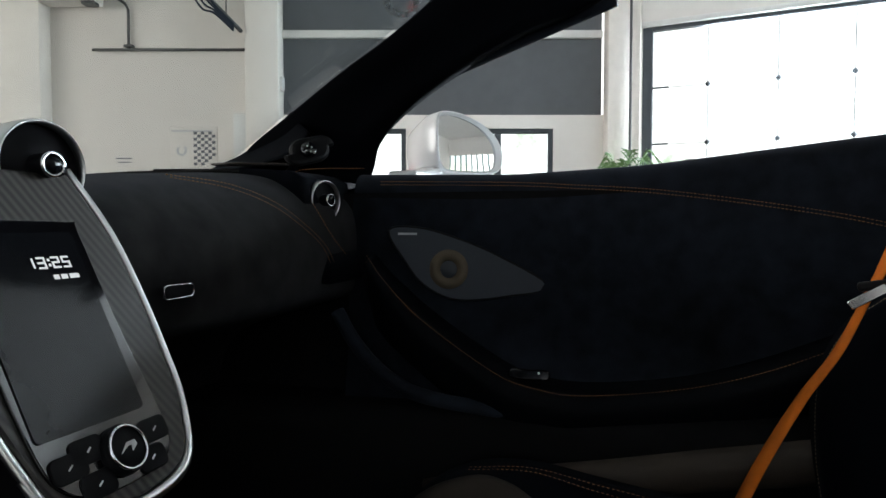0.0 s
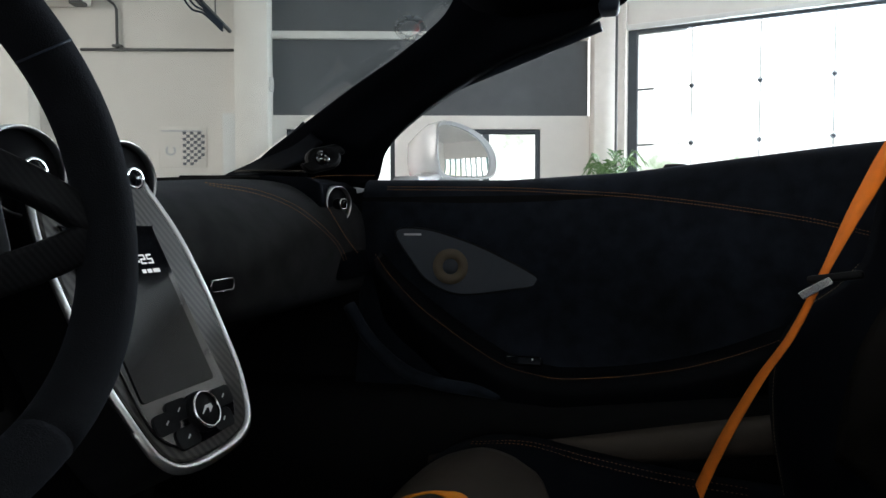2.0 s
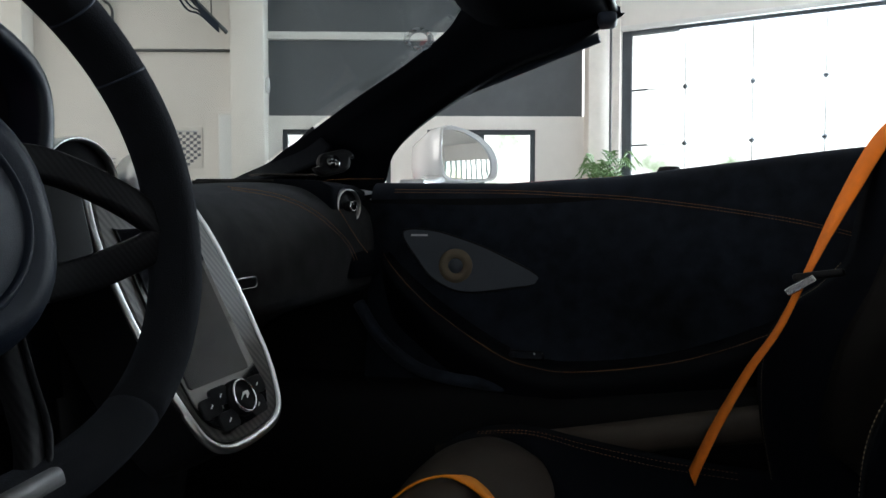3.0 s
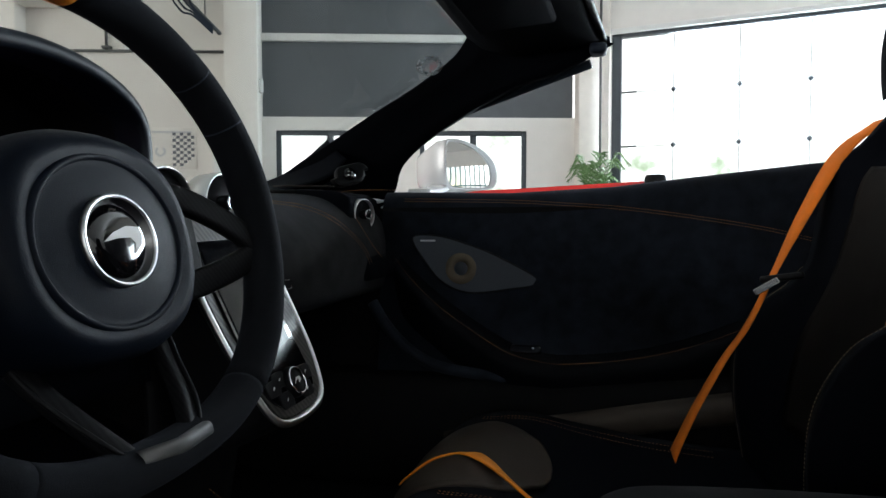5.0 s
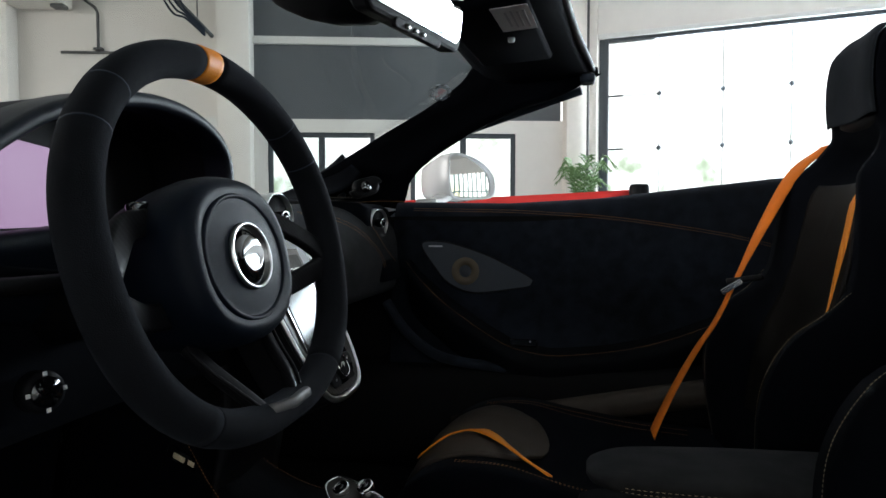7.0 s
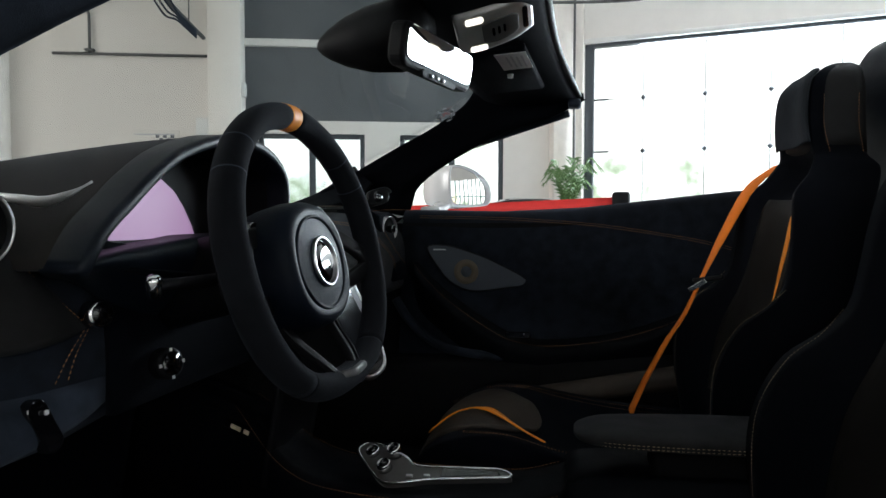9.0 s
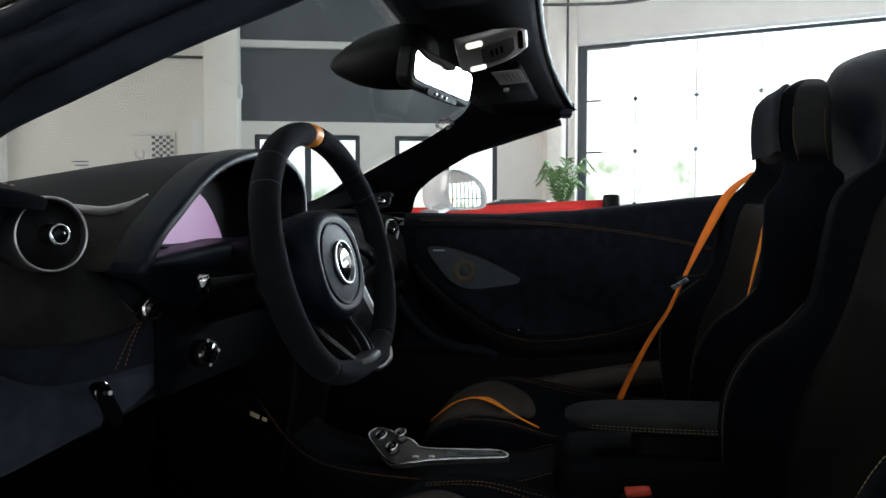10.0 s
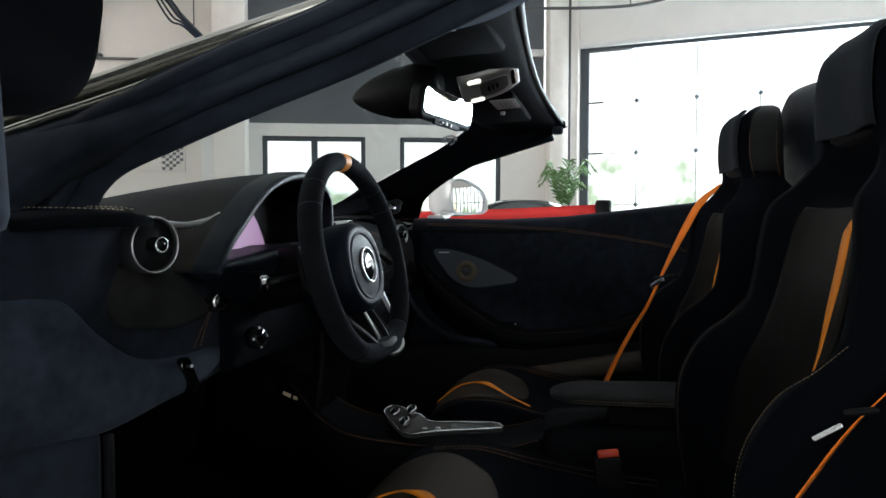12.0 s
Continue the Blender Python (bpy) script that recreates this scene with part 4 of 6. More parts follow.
def vent(p, r, axis=(1, 0, 0), label="round air vent with satin ring"):
    v = sub("air_vent", label)
    m = axes(p, axis)
    part("bowl", lathe([(r * 0.97, -0.002), (r * 0.90, -0.04), (0.0, -0.045)], m, 32), M["plastic"], v)
    part("ring", lathe([(r * 1.05, -0.030), (r * 1.08, -0.004), (r * 1.06, 0.005), (r * 1.02, 0.007), (r * 0.98, 0.004), (r * 0.97, -0.008), (r * 1.0, -0.03)], m, 40), M["silver"], v)
    part("vane", extrude(rounded(r * 1.6, 0.004, 0.0015, 2), 0.020, m @ Matrix.Translation((0, 0, -0.034))), M["plastic"], v)
    part("vane", extrude(rounded(0.004, r * 1.6, 0.0015, 2), 0.020, m @ Matrix.Translation((0, 0, -0.0345))), M["plastic"], v)
    part("knob", lathe([(0.011, -0.03), (0.011, 0.012), (0.0095, 0.015), (0.0, 0.015)], m, 20), M["plastic"], v)
    part("knob_ring", lathe([(0.0085, 0.0152), (0.0115, 0.0148), (0.0115, 0.0178), (0.0085, 0.0178)], m, 20), M["chrome"], v)
    part("knob_cap", lathe([(0.0, 0.0155), (0.0084, 0.0155), (0.007, 0.018), (0.0, 0.0185)], m, 20), M["screen"], v)
    return v


vent((0.050, 0.029, 0.811), 0.0385, (1, -0.10, 0.05))
vent((0.050, -0.090, 0.810), 0.0385, (1, -0.10, 0.05))
vent((0.016, 0.638, 0.803), 0.034, (1, -0.32, 0.0))
vent((0.018, -0.668, 0.817), 0.0372, (1, -0.25, 0.0))

# centre speaker on the dash top
sp_ = sub("dash_speaker", "small domed mesh speaker on the dash top")
part("dome", lathe([(0.036, -0.03), (0.037, 0.0), (0.033, 0.012), (0.022, 0.020), (0.0, 0.023)], axes((-0.09, -0.03, 0.845), (0.75, -0.2, 0.6)), 24), M["speaker"], sp_)
part("surround", lathe([(0.040, -0.04), (0.043, -0.005), (0.041, 0.002), (0.036, 0.002), (0.036, -0.04)], axes((-0.09, -0.03, 0.845), (0.75, -0.2, 0.6)), 24), M["plastic"], sp_)

# ---- centre stack ----
stack = sub("centre_stack", "upright touch screen console in satin frame")
SN = Vector((0.893, 0.0, 0.45)).normalized()
SM = axes((0.117, -0.010, 0.672), SN, (0, 1, 0))     # x to the right, y up along the face, z out of it
U = [(0.064, 0.152), (0.083, 0.09), (0.0885, 0.03), (0.0885, -0.03), (0.085, -0.078), (0.070, -0.122), (0.046, -0.140), (0.0, -0.1455), (-0.045, -0.142), (-0.068, -0.125), (-0.083, -0.078), (-0.092, -0.03), (-0.096, 0.03), (-0.094, 0.09), (-0.079, 0.152)]
sh = [(p.x, p.y) for p in cr([(a, b_, 0) for a, b_ in U], 4)]
part("console_body", extrude([(a * 0.985, b_) for a, b_ in sh], -0.08, SM), M["plastic"], stack, bevel=0.004)
part("bezel", extrude([(a * 0.96, b_ * 0.965) for a, b_ in sh], 0.006, SM, 0.003), M["bezel"], stack, "grey woven carbon bezel")
part("silver_frame", sweep([SM @ Vector((p.x, p.y, 0.004)) for p in cr([(a, b_, 0) for a, b_ in U], 6)], circle(0.0034, 12), False, SN), M["silver"], stack, "satin aluminium frame")
part("frame_chin", sweep([SM @ Vector((p.x, p.y, 0.003)) for p in cr([(a, b_, 0) for a, b_ in ((0.081, -0.092), (0.070, -0.122), (0.046, -0.140), (0.0, -0.1455), (-0.045, -0.142), (-0.068, -0.125), (-0.080, -0.094))], 6)], circle(0.0050, 12), False, SN, [0.62 + 0.4 * math.sin(math.pi * k / 36) ** 0.6 for k in range(37)]), M["silver"], stack, "broad rounded lower edge of the frame")
GLS = [(p.x, p.y) for p in cr([(0.036, 0.097, 0), (0.043, 0.088, 0), (0.0445, 0.0, 0), (0.050, -0.085, 0), (0.046, -0.112, 0), (0.025, -0.126, 0), (-0.03, -0.127, 0), (-0.058, -0.114, 0), (-0.070, -0.085, 0), (-0.074, 0.0, 0), (-0.070, 0.088, 0), (-0.063, 0.097, 0)], 4, True)]
part("screen_surround", extrude(GLS, 0.003, SM @ Matrix.Translation((0, 0, 0.006)), 0.001), M["gloss_black"], stack)
part("screen", extrude(rounded(0.101, 0.162, 0.004, 3), 0.001, SM @ Matrix.Translation((-0.0165, 0.005, 0.0092))), M["screen"], stack, "dark glass touch screen showing the time")

def seven(ch, x, y, w, h, t):
    segs = {"1": "bc", "3": "abcdg", "2": "abdeg", "5": "acdfg", "8": "abcdefg", "0": "abcdef"}
    out = []
    G = {"a": (w / 2, h, w, t), "g": (w / 2, h / 2, w, t), "d": (w / 2, 0, w, t), "b": (w, h * 0.75, t, h / 2), "c": (w, h * 0.25, t, h / 2), "f": (0, h * 0.75, t, h / 2), "e": (0, h * 0.25, t, h / 2)}
    for s in segs[ch]:
        cx, cy, sx, sy = G[s]
        out.append(box(None, (sx + (t if sx > sy else 0), sy, 0.0004), 0, SM @ Matrix.Translation((x + cx, y + cy, 0.0105))))
    return out


digits = []
for ch, x in zip("1325", (-0.004, 0.0085, 0.0240, 0.0355)):
    digits += seven(ch, (x - 0.0148) * 0.84 - 0.0035, 0.0545, 0.0058, 0.0088, 0.0016)
digits += [box(None, (0.0022, 0.0022, 0.0004), 0, SM @ Matrix.Translation(((0.0055) * 0.82 - 0.0035, 0.0568 + 0.0045 * k, 0.0105))) for k in range(2)]
part("clock", join(*digits), M["clock"], stack, "pale digital clock reading 13:25")
part("date_line", join(*[box(None, (w, 0.004, 0.0004), 0, SM @ Matrix.Translation((x - 0.0045, 0.0460, 0.0105))) for x, w in ((0.007, 0.005), (0.0145, 0.006), (0.024, 0.009))]), M["clock"], stack)
for x, y in ((-0.050, -0.099), (-0.032, -0.118), (0.034, -0.096), (0.022, -0.117), (-0.031, -0.092)):
    part("touch_key", extrude(rounded(0.030, 0.020, 0.006, 4), 0.0022, SM @ Matrix.Translation((x, y, 0.0086)), 0.001), M["plastic"], stack)
    part("key_icon", box(None, (0.005, 0.0012, 0.0004), 0, SM @ Matrix.Translation((x, y, 0.0112)) @ Matrix.Rotation(0.6, 4, "Z")), M["paper"], stack)
KM = SM @ Matrix.Translation((-0.0030, -0.102, -0.004))
part("rotary_knob", lathe([(0.021, 0.0), (0.020, 0.017), (0.018, 0.020), (0.0, 0.020)], KM, 32), M["plastic"], stack)
part("knob_ring", lathe([(0.0155, 0.0202), (0.0185, 0.0202), (0.018, 0.0225), (0.016, 0.0225)], KM, 32), M["chrome"], stack, "chrome knob ring")
part("knob_mark", extrude([(-0.008, -0.003), (0.0, 0.004), (0.008, 0.004), (0.009, 0.0), (0.003, -0.004), (0.004, 0.001), (0.0, 0.001)], 0.0006, KM @ Matrix.Translation((0, 0, 0.0203))), M["paper"], stack)

# ---- steering wheel ----
sw = sub("steering_wheel", "black suede flat-bottomed steering wheel with orange marker")
WY, WTL, WR = radians(2.8), radians(12.8), radians(1.4)
side0 = Vector((math.sin(WY), math.cos(WY), 0))
up0 = Vector((-math.sin(WTL), 0, math.cos(WTL)))
up0 = (up0 - side0 * up0.dot(side0)).normalized()
wside = side0 * math.cos(WR) + up0 * math.sin(WR)
wup = up0 * math.cos(WR) - side0 * math.sin(WR)
wout = wside.cross(wup).normalized()
WM = Matrix((wside, wup, wout)).transposed().to_4x4()
WM.translation = (0.2141, -0.3688, 0.7937)      # x right, y up, z towards the driver


def rim_pt(a):
    """Centre line of the rim; a in degrees from the right, counter-clockwise."""
    c, s = math.cos(radians(a)), math.sin(radians(a))
    r = 0.1824
    if s < 0:
        x = math.copysign(abs(c) ** 0.80, c) * r
        y = -abs(s) ** 0.92 * 0.1748
        return Vector((x, y, 0))
    return Vector((r * c, 0.1647 * s, 0))


def rim(a0, a1, prof, n=40):
    return sweep([WM @ rim_pt(a0 + (a1 - a0) * k / n) for k in range(n + 1)], prof, False, wout)


rp_ = circle(0.0170, 18, 0.97, 1.14)
part("rim", rim(94, 240, rp_), M["rim"], sw)
part("rim", rim(-60, 86, rp_), M["rim"], sw)
part("rim", rim(240, 300, rp_), M["rim"], sw)
part("marker_band", rim(86, 94, circle(0.0172, 18, 0.97, 1.14), 6), M["orange_leather"], sw, "orange leather centre marker on the rim")
for a in (45, 135, 150, 28):
    part("rim_seam", rim(a - 0.25, a + 0.25, circle(0.0172, 18, 0.97, 1.14), 2), M["rubber"], sw)
prof_h = [(0.0, -0.07), (0.078, -0.07), (0.086, -0.03), (0.088, 0.0), (0.086, 0.018), (0.081, 0.028), (0.074, 0.034), (0.068, 0.035), (0.062, 0.032), (0.056, 0.033), (0.030, 0.037), (0.0, 0.037)]
hub_rings = []
for r_, h_ in prof_h:
    ring = []
    for i in range(40):
        a = 2 * math.pi * i / 40
        c, s = math.cos(a), math.sin(a)
        ex_ = 0.82 if r_ > 0.058 else 1.0
        kx = math.copysign(abs(c) ** ex_, c)
        ky = math.copysign(abs(s) ** ex_, s)
        ring.append(WM @ Vector((r_ * kx * 1.0 - 0.0057, r_ * ky * 0.93 - 0.0242, h_ * 0.9 - 0.0205)))
    hub_rings.append(ring)
part("hub_pad", loft(hub_rings), M["hub"], sw, "soft black airbag cover")
part("hub_ridge", lathe([(0.056, -0.004), (0.060, 0.0), (0.062, 0.0018), (0.064, 0.0), (0.068, -0.004)], WM @ Matrix.Translation((-0.0057, -0.0242, 0.0095)) @ Matrix.Diagonal((1.0, 0.95, 1, 1)), 48), M["hub"], sw)
BM = WM @ Matrix.Translation((-0.0057, -0.0242, 0.0135))
part("badge_ring", lathe([(0.0290, -0.002), (0.0322, -0.002), (0.0316, 0.0025), (0.0298, 0.0030), (0.0290, 0.0015)], BM, 36), M["silver"], sw, "silver badge ring")
part("badge", lathe([(0.0, -0.001), (0.0290, -0.001), (0.0290, 0.0012), (0.015, 0.0024), (0.0, 0.0028)], BM, 36), M["gloss_black"], sw, "gloss black round badge")
part("badge_mark", extrude([(-0.017, -0.001), (-0.008, 0.005), (0.004, 0.009), (0.014, 0.008), (0.017, 0.003), (0.015, -0.004), (0.008, -0.010), (0.010, -0.003), (0.006, 0.001), (-0.004, 0.001)], 0.0008, BM @ Matrix.Translation((0, 0, 0.0026))), M["paper"], sw, "white abstract badge shape")
for s in (-1, 1):
    part("spoke", sweep([WM @ Vector(p) for p in cr([(s * 0.078, 0.020, -0.034), (s * 0.112, 0.014, -0.026), (s * 0.145, -0.008, -0.012), (s * 0.174, -0.034, -0.002)], 6)], rounded(0.024, 0.012, 0.004, 3), False, wout), M["carbon"], sw, "carbon spoke")
    part("spoke", sweep([WM @ Vector(p) for p in cr([(s * 0.074, -0.062, -0.034), (s * 0.112, -0.060, -0.026), (s * 0.146, -0.052, -0.012), (s * 0.174, -0.042, -0.002)], 6)], rounded(0.024, 0.012, 0.004, 3), False, wout), M["carbon"], sw, "carbon spoke")
    part("lower_spoke", sweep([WM @ Vector(p) for p in cr([(s * 0.060, -0.092, -0.036), (s * 0.052, -0.116, -0.024), (s * 0.040, -0.145, -0.006), (s * 0.026, -0.170, 0.006)], 6)], rounded(0.014, 0.012, 0.004, 3), False, wout), M["carbon"], sw, "carbon lower spoke")
    part("shift_paddle", extrude(rounded(0.036, 0.085, 0.014, 4), 0.006, WM @ Matrix.Translation((s * 0.128, -0.010, -0.048)), 0.002), M["plastic"], sw)
part("lower_bridge", sweep([WM @ Vector(p) for p in ((-0.030, -0.166, 0.010), (0.004, -0.169, 0.013), (0.034, -0.167, 0.012))], rounded(0.011, 0.017, 0.004, 3), False, wout), M["grey_inlay"], sw, "satin grey lower spoke trim")
for s, lb in ((-1, "gloss black thumb toggle"), (1, "gloss black thumb toggle")):
    part("toggle", box(None, (0.020, 0.012, 0.012), 0.003, WM @ Matrix.Translation((s * 0.080, 0.032, -0.036))), M["gloss_black"], sw, lb)
    part("spoke_edge", sweep([WM @ Vector(p) for p in cr([(s * 0.068, -0.092, -0.030), (s * 0.060, -0.116, -0.018), (s * 0.047, -0.145, 0.001), (s * 0.033, -0.166, 0.011)], 6)], circle(0.0018, 8), False, wout), M["carbon"], sw, "carbon spoke edge")
part("column_shroud", loft([[WM @ Vector((a * k, b_ * k - 0.012, z)) for a, b_ in rounded(0.11, 0.10, 0.03, 4)] for z, k in ((-0.02, 0.9), (-0.06, 1.0), (-0.22, 1.1))]), M["plastic"], sw)
for s, tip in ((-1, (0.135, -0.575, 0.758)), (1, (0.13, -0.19, 0.80))):
    tip = Vector(tip)
    part("stalk", tube([WM @ Vector((s * 0.04, -0.02, -0.07)), (WM @ Vector((s * 0.10, -0.02, -0.065)) + tip) / 2, tip], 0.007, 8, 5), M["plastic"], sw)
    part("stalk_tip", lathe([(0.0, -0.012), (0.007, -0.010), (0.008, 0.008), (0.005, 0.012), (0, 0.012)], axes(tip, (0.2, s * 0.35, 0.9)), 12), M["chrome"], sw, "chrome stalk tip")

# ---- instrument binnacle ----
bin_ = sub("instrument_binnacle", "black instrument hood over a lilac display")
HY = -0.335
LIP = [(-0.60, 0.775), (-0.57, 0.815), (-0.53, 0.846), (-0.487, 0.878), (-0.435, 0.908), (-0.36, 0.932), (-0.285, 0.941), (-0.215, 0.932), (-0.164, 0.905), (-0.150, 0.862), (-0.160, 0.785)]
rings = []
for x, dz, wl, wr, sx in ((-0.60, -0.135, 0.28, 0.10, 1.0), (-0.42, -0.075, 0.20, 0.08, 1.0), (-0.22, -0.030, 0.10, 0.05, 1.0), (-0.07, -0.008, 0.03, 0.02, 1.0), (0.05, 0.0, 0.0, 0.0, 1.0)):
    ring = []
    for y, z in LIP:
        f = (HY - y) / 0.25
        k = max(0.0, min(1.0, (z - 0.775) / 0.166))
        ring.append(Vector((x, y - (wl * max(f, 0) - wr * max(-f, 0)), 0.775 + (z - 0.775) + dz * k)))
    rings.append(cr(ring, 4))
HR = [cr([r[j] for r in rings], 5) for j in range(len(rings[0]))]
part("hood", loft([[HR[j][i] for j in range(len(HR))] for i in range(len(HR[0]))], caps=False, closed=False), M["cowl"], bin_, thick=0.006)
part("hood_lip", sweep([p + Vector((0.004, 0, -0.004)) for p in rings[-1]], rounded(0.052, 0.016, 0.007, 4), False, (0, 0.3, 1)), M["lip"], bin_, "smooth blue-black hood lip")
part("hood_lining", loft([[Vector((x, HY + (p.y - HY) * k, 0.775 + (p.z - 0.775) * k)) for p in rings[-1]] for x, k in ((0.045, 0.95), (-0.06, 0.92))], caps=False, closed=False), M["plastic"], bin_)
part("lower_shelf", patch([[(-0.10, HY - 0.19, 0.79), (0.03, HY - 0.20, 0.778), (0.085, HY - 0.18, 0.765)], [(-0.10, HY, 0.765), (0.04, HY, 0.755), (0.10, HY, 0.748)], [(-0.10, HY + 0.19, 0.79), (0.03, HY + 0.20, 0.778), (0.085, HY + 0.18, 0.765)]], 5, 6), M["suede"], bin_, thick=0.006)
DP = [(HY + (y - HY) * 0.90, 0.782 + (z - 0.775) * 0.86) for y, z in LIP]
DM = axes((-0.030, 0, 0), (1, 0, 0), (0, 1, 0))
part("display_glass", extrude(DP, 0.004, DM), M["plastic"], bin_)
# lit outline ends in an arc that shapes the hood's shade on the display
LITP = [(y, z - 0.004) for y, z in DP if y < -0.40 and z > 0.80] + [(-0.345, 0.884), (-0.311, 0.866), (-0.290, 0.845), (-0.270, 0.818), (-0.262, 0.802), (-0.40, 0.798), (-0.53, 0.800)]
part("display", extrude([(y + 0.004, z) for y, z in LITP], 0.001, DM @ Matrix.Translation((0, 0, 0.0045))), M["display"], bin_, "lilac instrument display, cut off along the hood's shade")
rows_ = []
for y, zt, d in ((-0.585, 0.778, 0.10), (-0.55, 0.784, 0.25), (-0.50, 0.790, 0.6), (-0.43, 0.796, 0.9), (-0.37, 0.800, 1.0), (-0.31, 0.806, 1.0), (-0.24, 0.802, 0.9), (-0.19, 0.792, 0.7)):
    rows_.append([(-0.028, y, zt - 0.004), (0.03, y, zt - 0.001), (0.052 + 0.012 * d, y, zt + 0.002), (0.060 + 0.020 * d, y, zt - 0.008 * d), (0.058 + 0.018 * d, y, zt - 0.035 * d), (0.045, y, zt - 0.075 * d), (0.020, y, zt - 0.10 * d)])
part("lower_cowl", patch(rows_, 4, 4), M["lip"], bin_, "smooth moulded cowl under the display", thick=0.003)
part("trim_blade", sweep(cr([(-0.07, -0.562, 0.852), (-0.035, -0.563, 0.846), (0.0, -0.563, 0.843), (0.03, -0.562, 0.851), (0.055, -0.560, 0.863)], 6), rounded(0.004, 0.010, 0.0015, 2), False, (0, 0, 1), [0.25 + 0.9 * math.sin(math.pi * min(1.0, (k + 1) / 22)) for k in range(25)]), M["silver"], bin_, "bright crescent trim blade")

# ---- driver's side lower dash ----
kn = sub("knee_panel", "dark suede knee panel with orange seams")
part("side_pad", patch([[(-0.30, -0.88, 0.846), (-0.10, -0.88, 0.850), (-0.02, -0.875, 0.848), (-0.01, -0.87, 0.838)], [(-0.30, -0.80, 0.854), (-0.10, -0.80, 0.859), (0.012, -0.795, 0.856), (0.022, -0.79, 0.842)], [(-0.30, -0.74, 0.860), (-0.10, -0.74, 0.862), (0.030, -0.735, 0.858), (0.040, -0.735, 0.843)],
                        [(-0.30, -0.69, 0.856), (-0.10, -0.69, 0.857), (0.022, -0.69, 0.854), (0.030, -0.69, 0.842)]], 6, 5), M["suede"], kn, thick=0.006)
part("stitching", stitches([(-0.20, -0.735, 0.8685), (-0.08, -0.735, 0.8695), (0.005, -0.728, 0.8680), (0.022, -0.712, 0.8650)], pitch=0.0065, length=0.0046, r=0.0008), M["thread_pale"], kn)
part("stitching", stitches([(-0.16, -0.80, 0.8655), (-0.06, -0.79, 0.8665), (0.010, -0.765, 0.8655), (0.024, -0.735, 0.8645)], pitch=0.0065, length=0.0046, r=0.0008), M["thread_pale"], kn)
part("upper_panel", patch([[(-0.02, -0.87, 0.85), (-0.03, -0.87, 0.79), (-0.05, -0.87, 0.70), (-0.07, -0.87, 0.58)],
                           [(0.012, -0.79, 0.85), (-0.002, -0.79, 0.80), (-0.03, -0.79, 0.72), (-0.06, -0.79, 0.58)],
                           [(0.010, -0.725, 0.85), (-0.012, -0.725, 0.80), (-0.024, -0.725, 0.72), (-0.05, -0.725, 0.58)],
                           [(-0.022, -0.655, 0.85), (-0.022, -0.655, 0.79), (-0.006, -0.655, 0.71), (-0.03, -0.655, 0.58)],
                           [(-0.030, -0.57, 0.82), (-0.008, -0.57, 0.76), (0.010, -0.57, 0.69), (-0.015, -0.57, 0.58)],
                           [(-0.02, -0.45, 0.80), (0.002, -0.45, 0.74), (0.014, -0.45, 0.68), (0.0, -0.45, 0.60)]], 6, 6), M["lit_panel_suede"], kn, thick=0.004)
part("vent_cowl", patch([[(-0.040, -0.735, 0.80), (-0.026, -0.730, 0.75), (-0.016, -0.70, 0.705)], [(-0.008, -0.675, 0.79), (0.012, -0.660, 0.745), (0.008, -0.625, 0.694)], [(-0.002, -0.635, 0.80), (0.016, -0.60, 0.75), (0.018, -0.565, 0.698)], [(-0.024, -0.602, 0.805), (0.006, -0.572, 0.757), (0.016, -0.528, 0.706)]], 6, 6), M["suede_lit"], kn, "dusty brown-black cowl under the vent", thick=0.003)
part("stitching", stitches([(-0.008, -0.606, 0.800), (0.008, -0.577, 0.757), (0.018, -0.532, 0.712)]), M["thread"], kn)
part("stitching", stitches([(0.018, -0.528, 0.703), (0.018, -0.545, 0.68), (0.014, -0.552, 0.655)]), M["thread"], kn)
part("stitching", stitches([(0.018, -0.534, 0.703), (0.018, -0.556, 0.68), (0.014, -0.569, 0.655)]), M["thread"], kn)
part("lower_panel", patch([[(-0.055, -0.88, 0.79), (-0.030, -0.88, 0.74), (-0.025, -0.88, 0.66), (-0.045, -0.88, 0.595), (-0.10, -0.88, 0.58)],
                           [(-0.036, -0.80, 0.772), (-0.010, -0.80, 0.735), (-0.004, -0.80, 0.65), (-0.025, -0.80, 0.585), (-0.09, -0.80, 0.575)],
                           [(-0.030, -0.73, 0.705), (-0.004, -0.73, 0.680), (0.004, -0.73, 0.625), (-0.010, -0.73, 0.578), (-0.07, -0.73, 0.570)],
                           [(-0.016, -0.66, 0.655), (0.006, -0.66, 0.640), (0.012, -0.66, 0.612), (0.0, -0.66, 0.585), (-0.05, -0.66, 0.576)],
                           [(-0.004, -0.55, 0.648), (0.016, -0.55, 0.638), (0.022, -0.55, 0.620), (0.012, -0.55, 0.602), (-0.04, -0.55, 0.596)],
                           [(-0.02, -0.46, 0.656), (-0.002, -0.46, 0.648), (0.004, -0.46, 0.634), (-0.006, -0.46, 0.620), (-0.05, -0.46, 0.614)]], 6, 6), M["knee"], kn, "suede knee bolster with bluish daylight in its colour", thick=0.004)
part("hinge_post", span(-0.45, -0.015, -0.90, -0.725, 0.16, 0.585, 0.02), M["lit_panel_suede"], kn)
part("kick_trim", span(-0.014, -0.006, -0.735, -0.722, 0.2, 0.57, 0.002), M["plastic"], kn)
part("button_recess", extrude(rounded(0.024, 0.062, 0.011, 4), 0.012, axes((0.012, -0.592, 0.616), (1, 0.0, 0.1), (0, 1, 0.45)), 0.002), M["gloss_black"], kn)
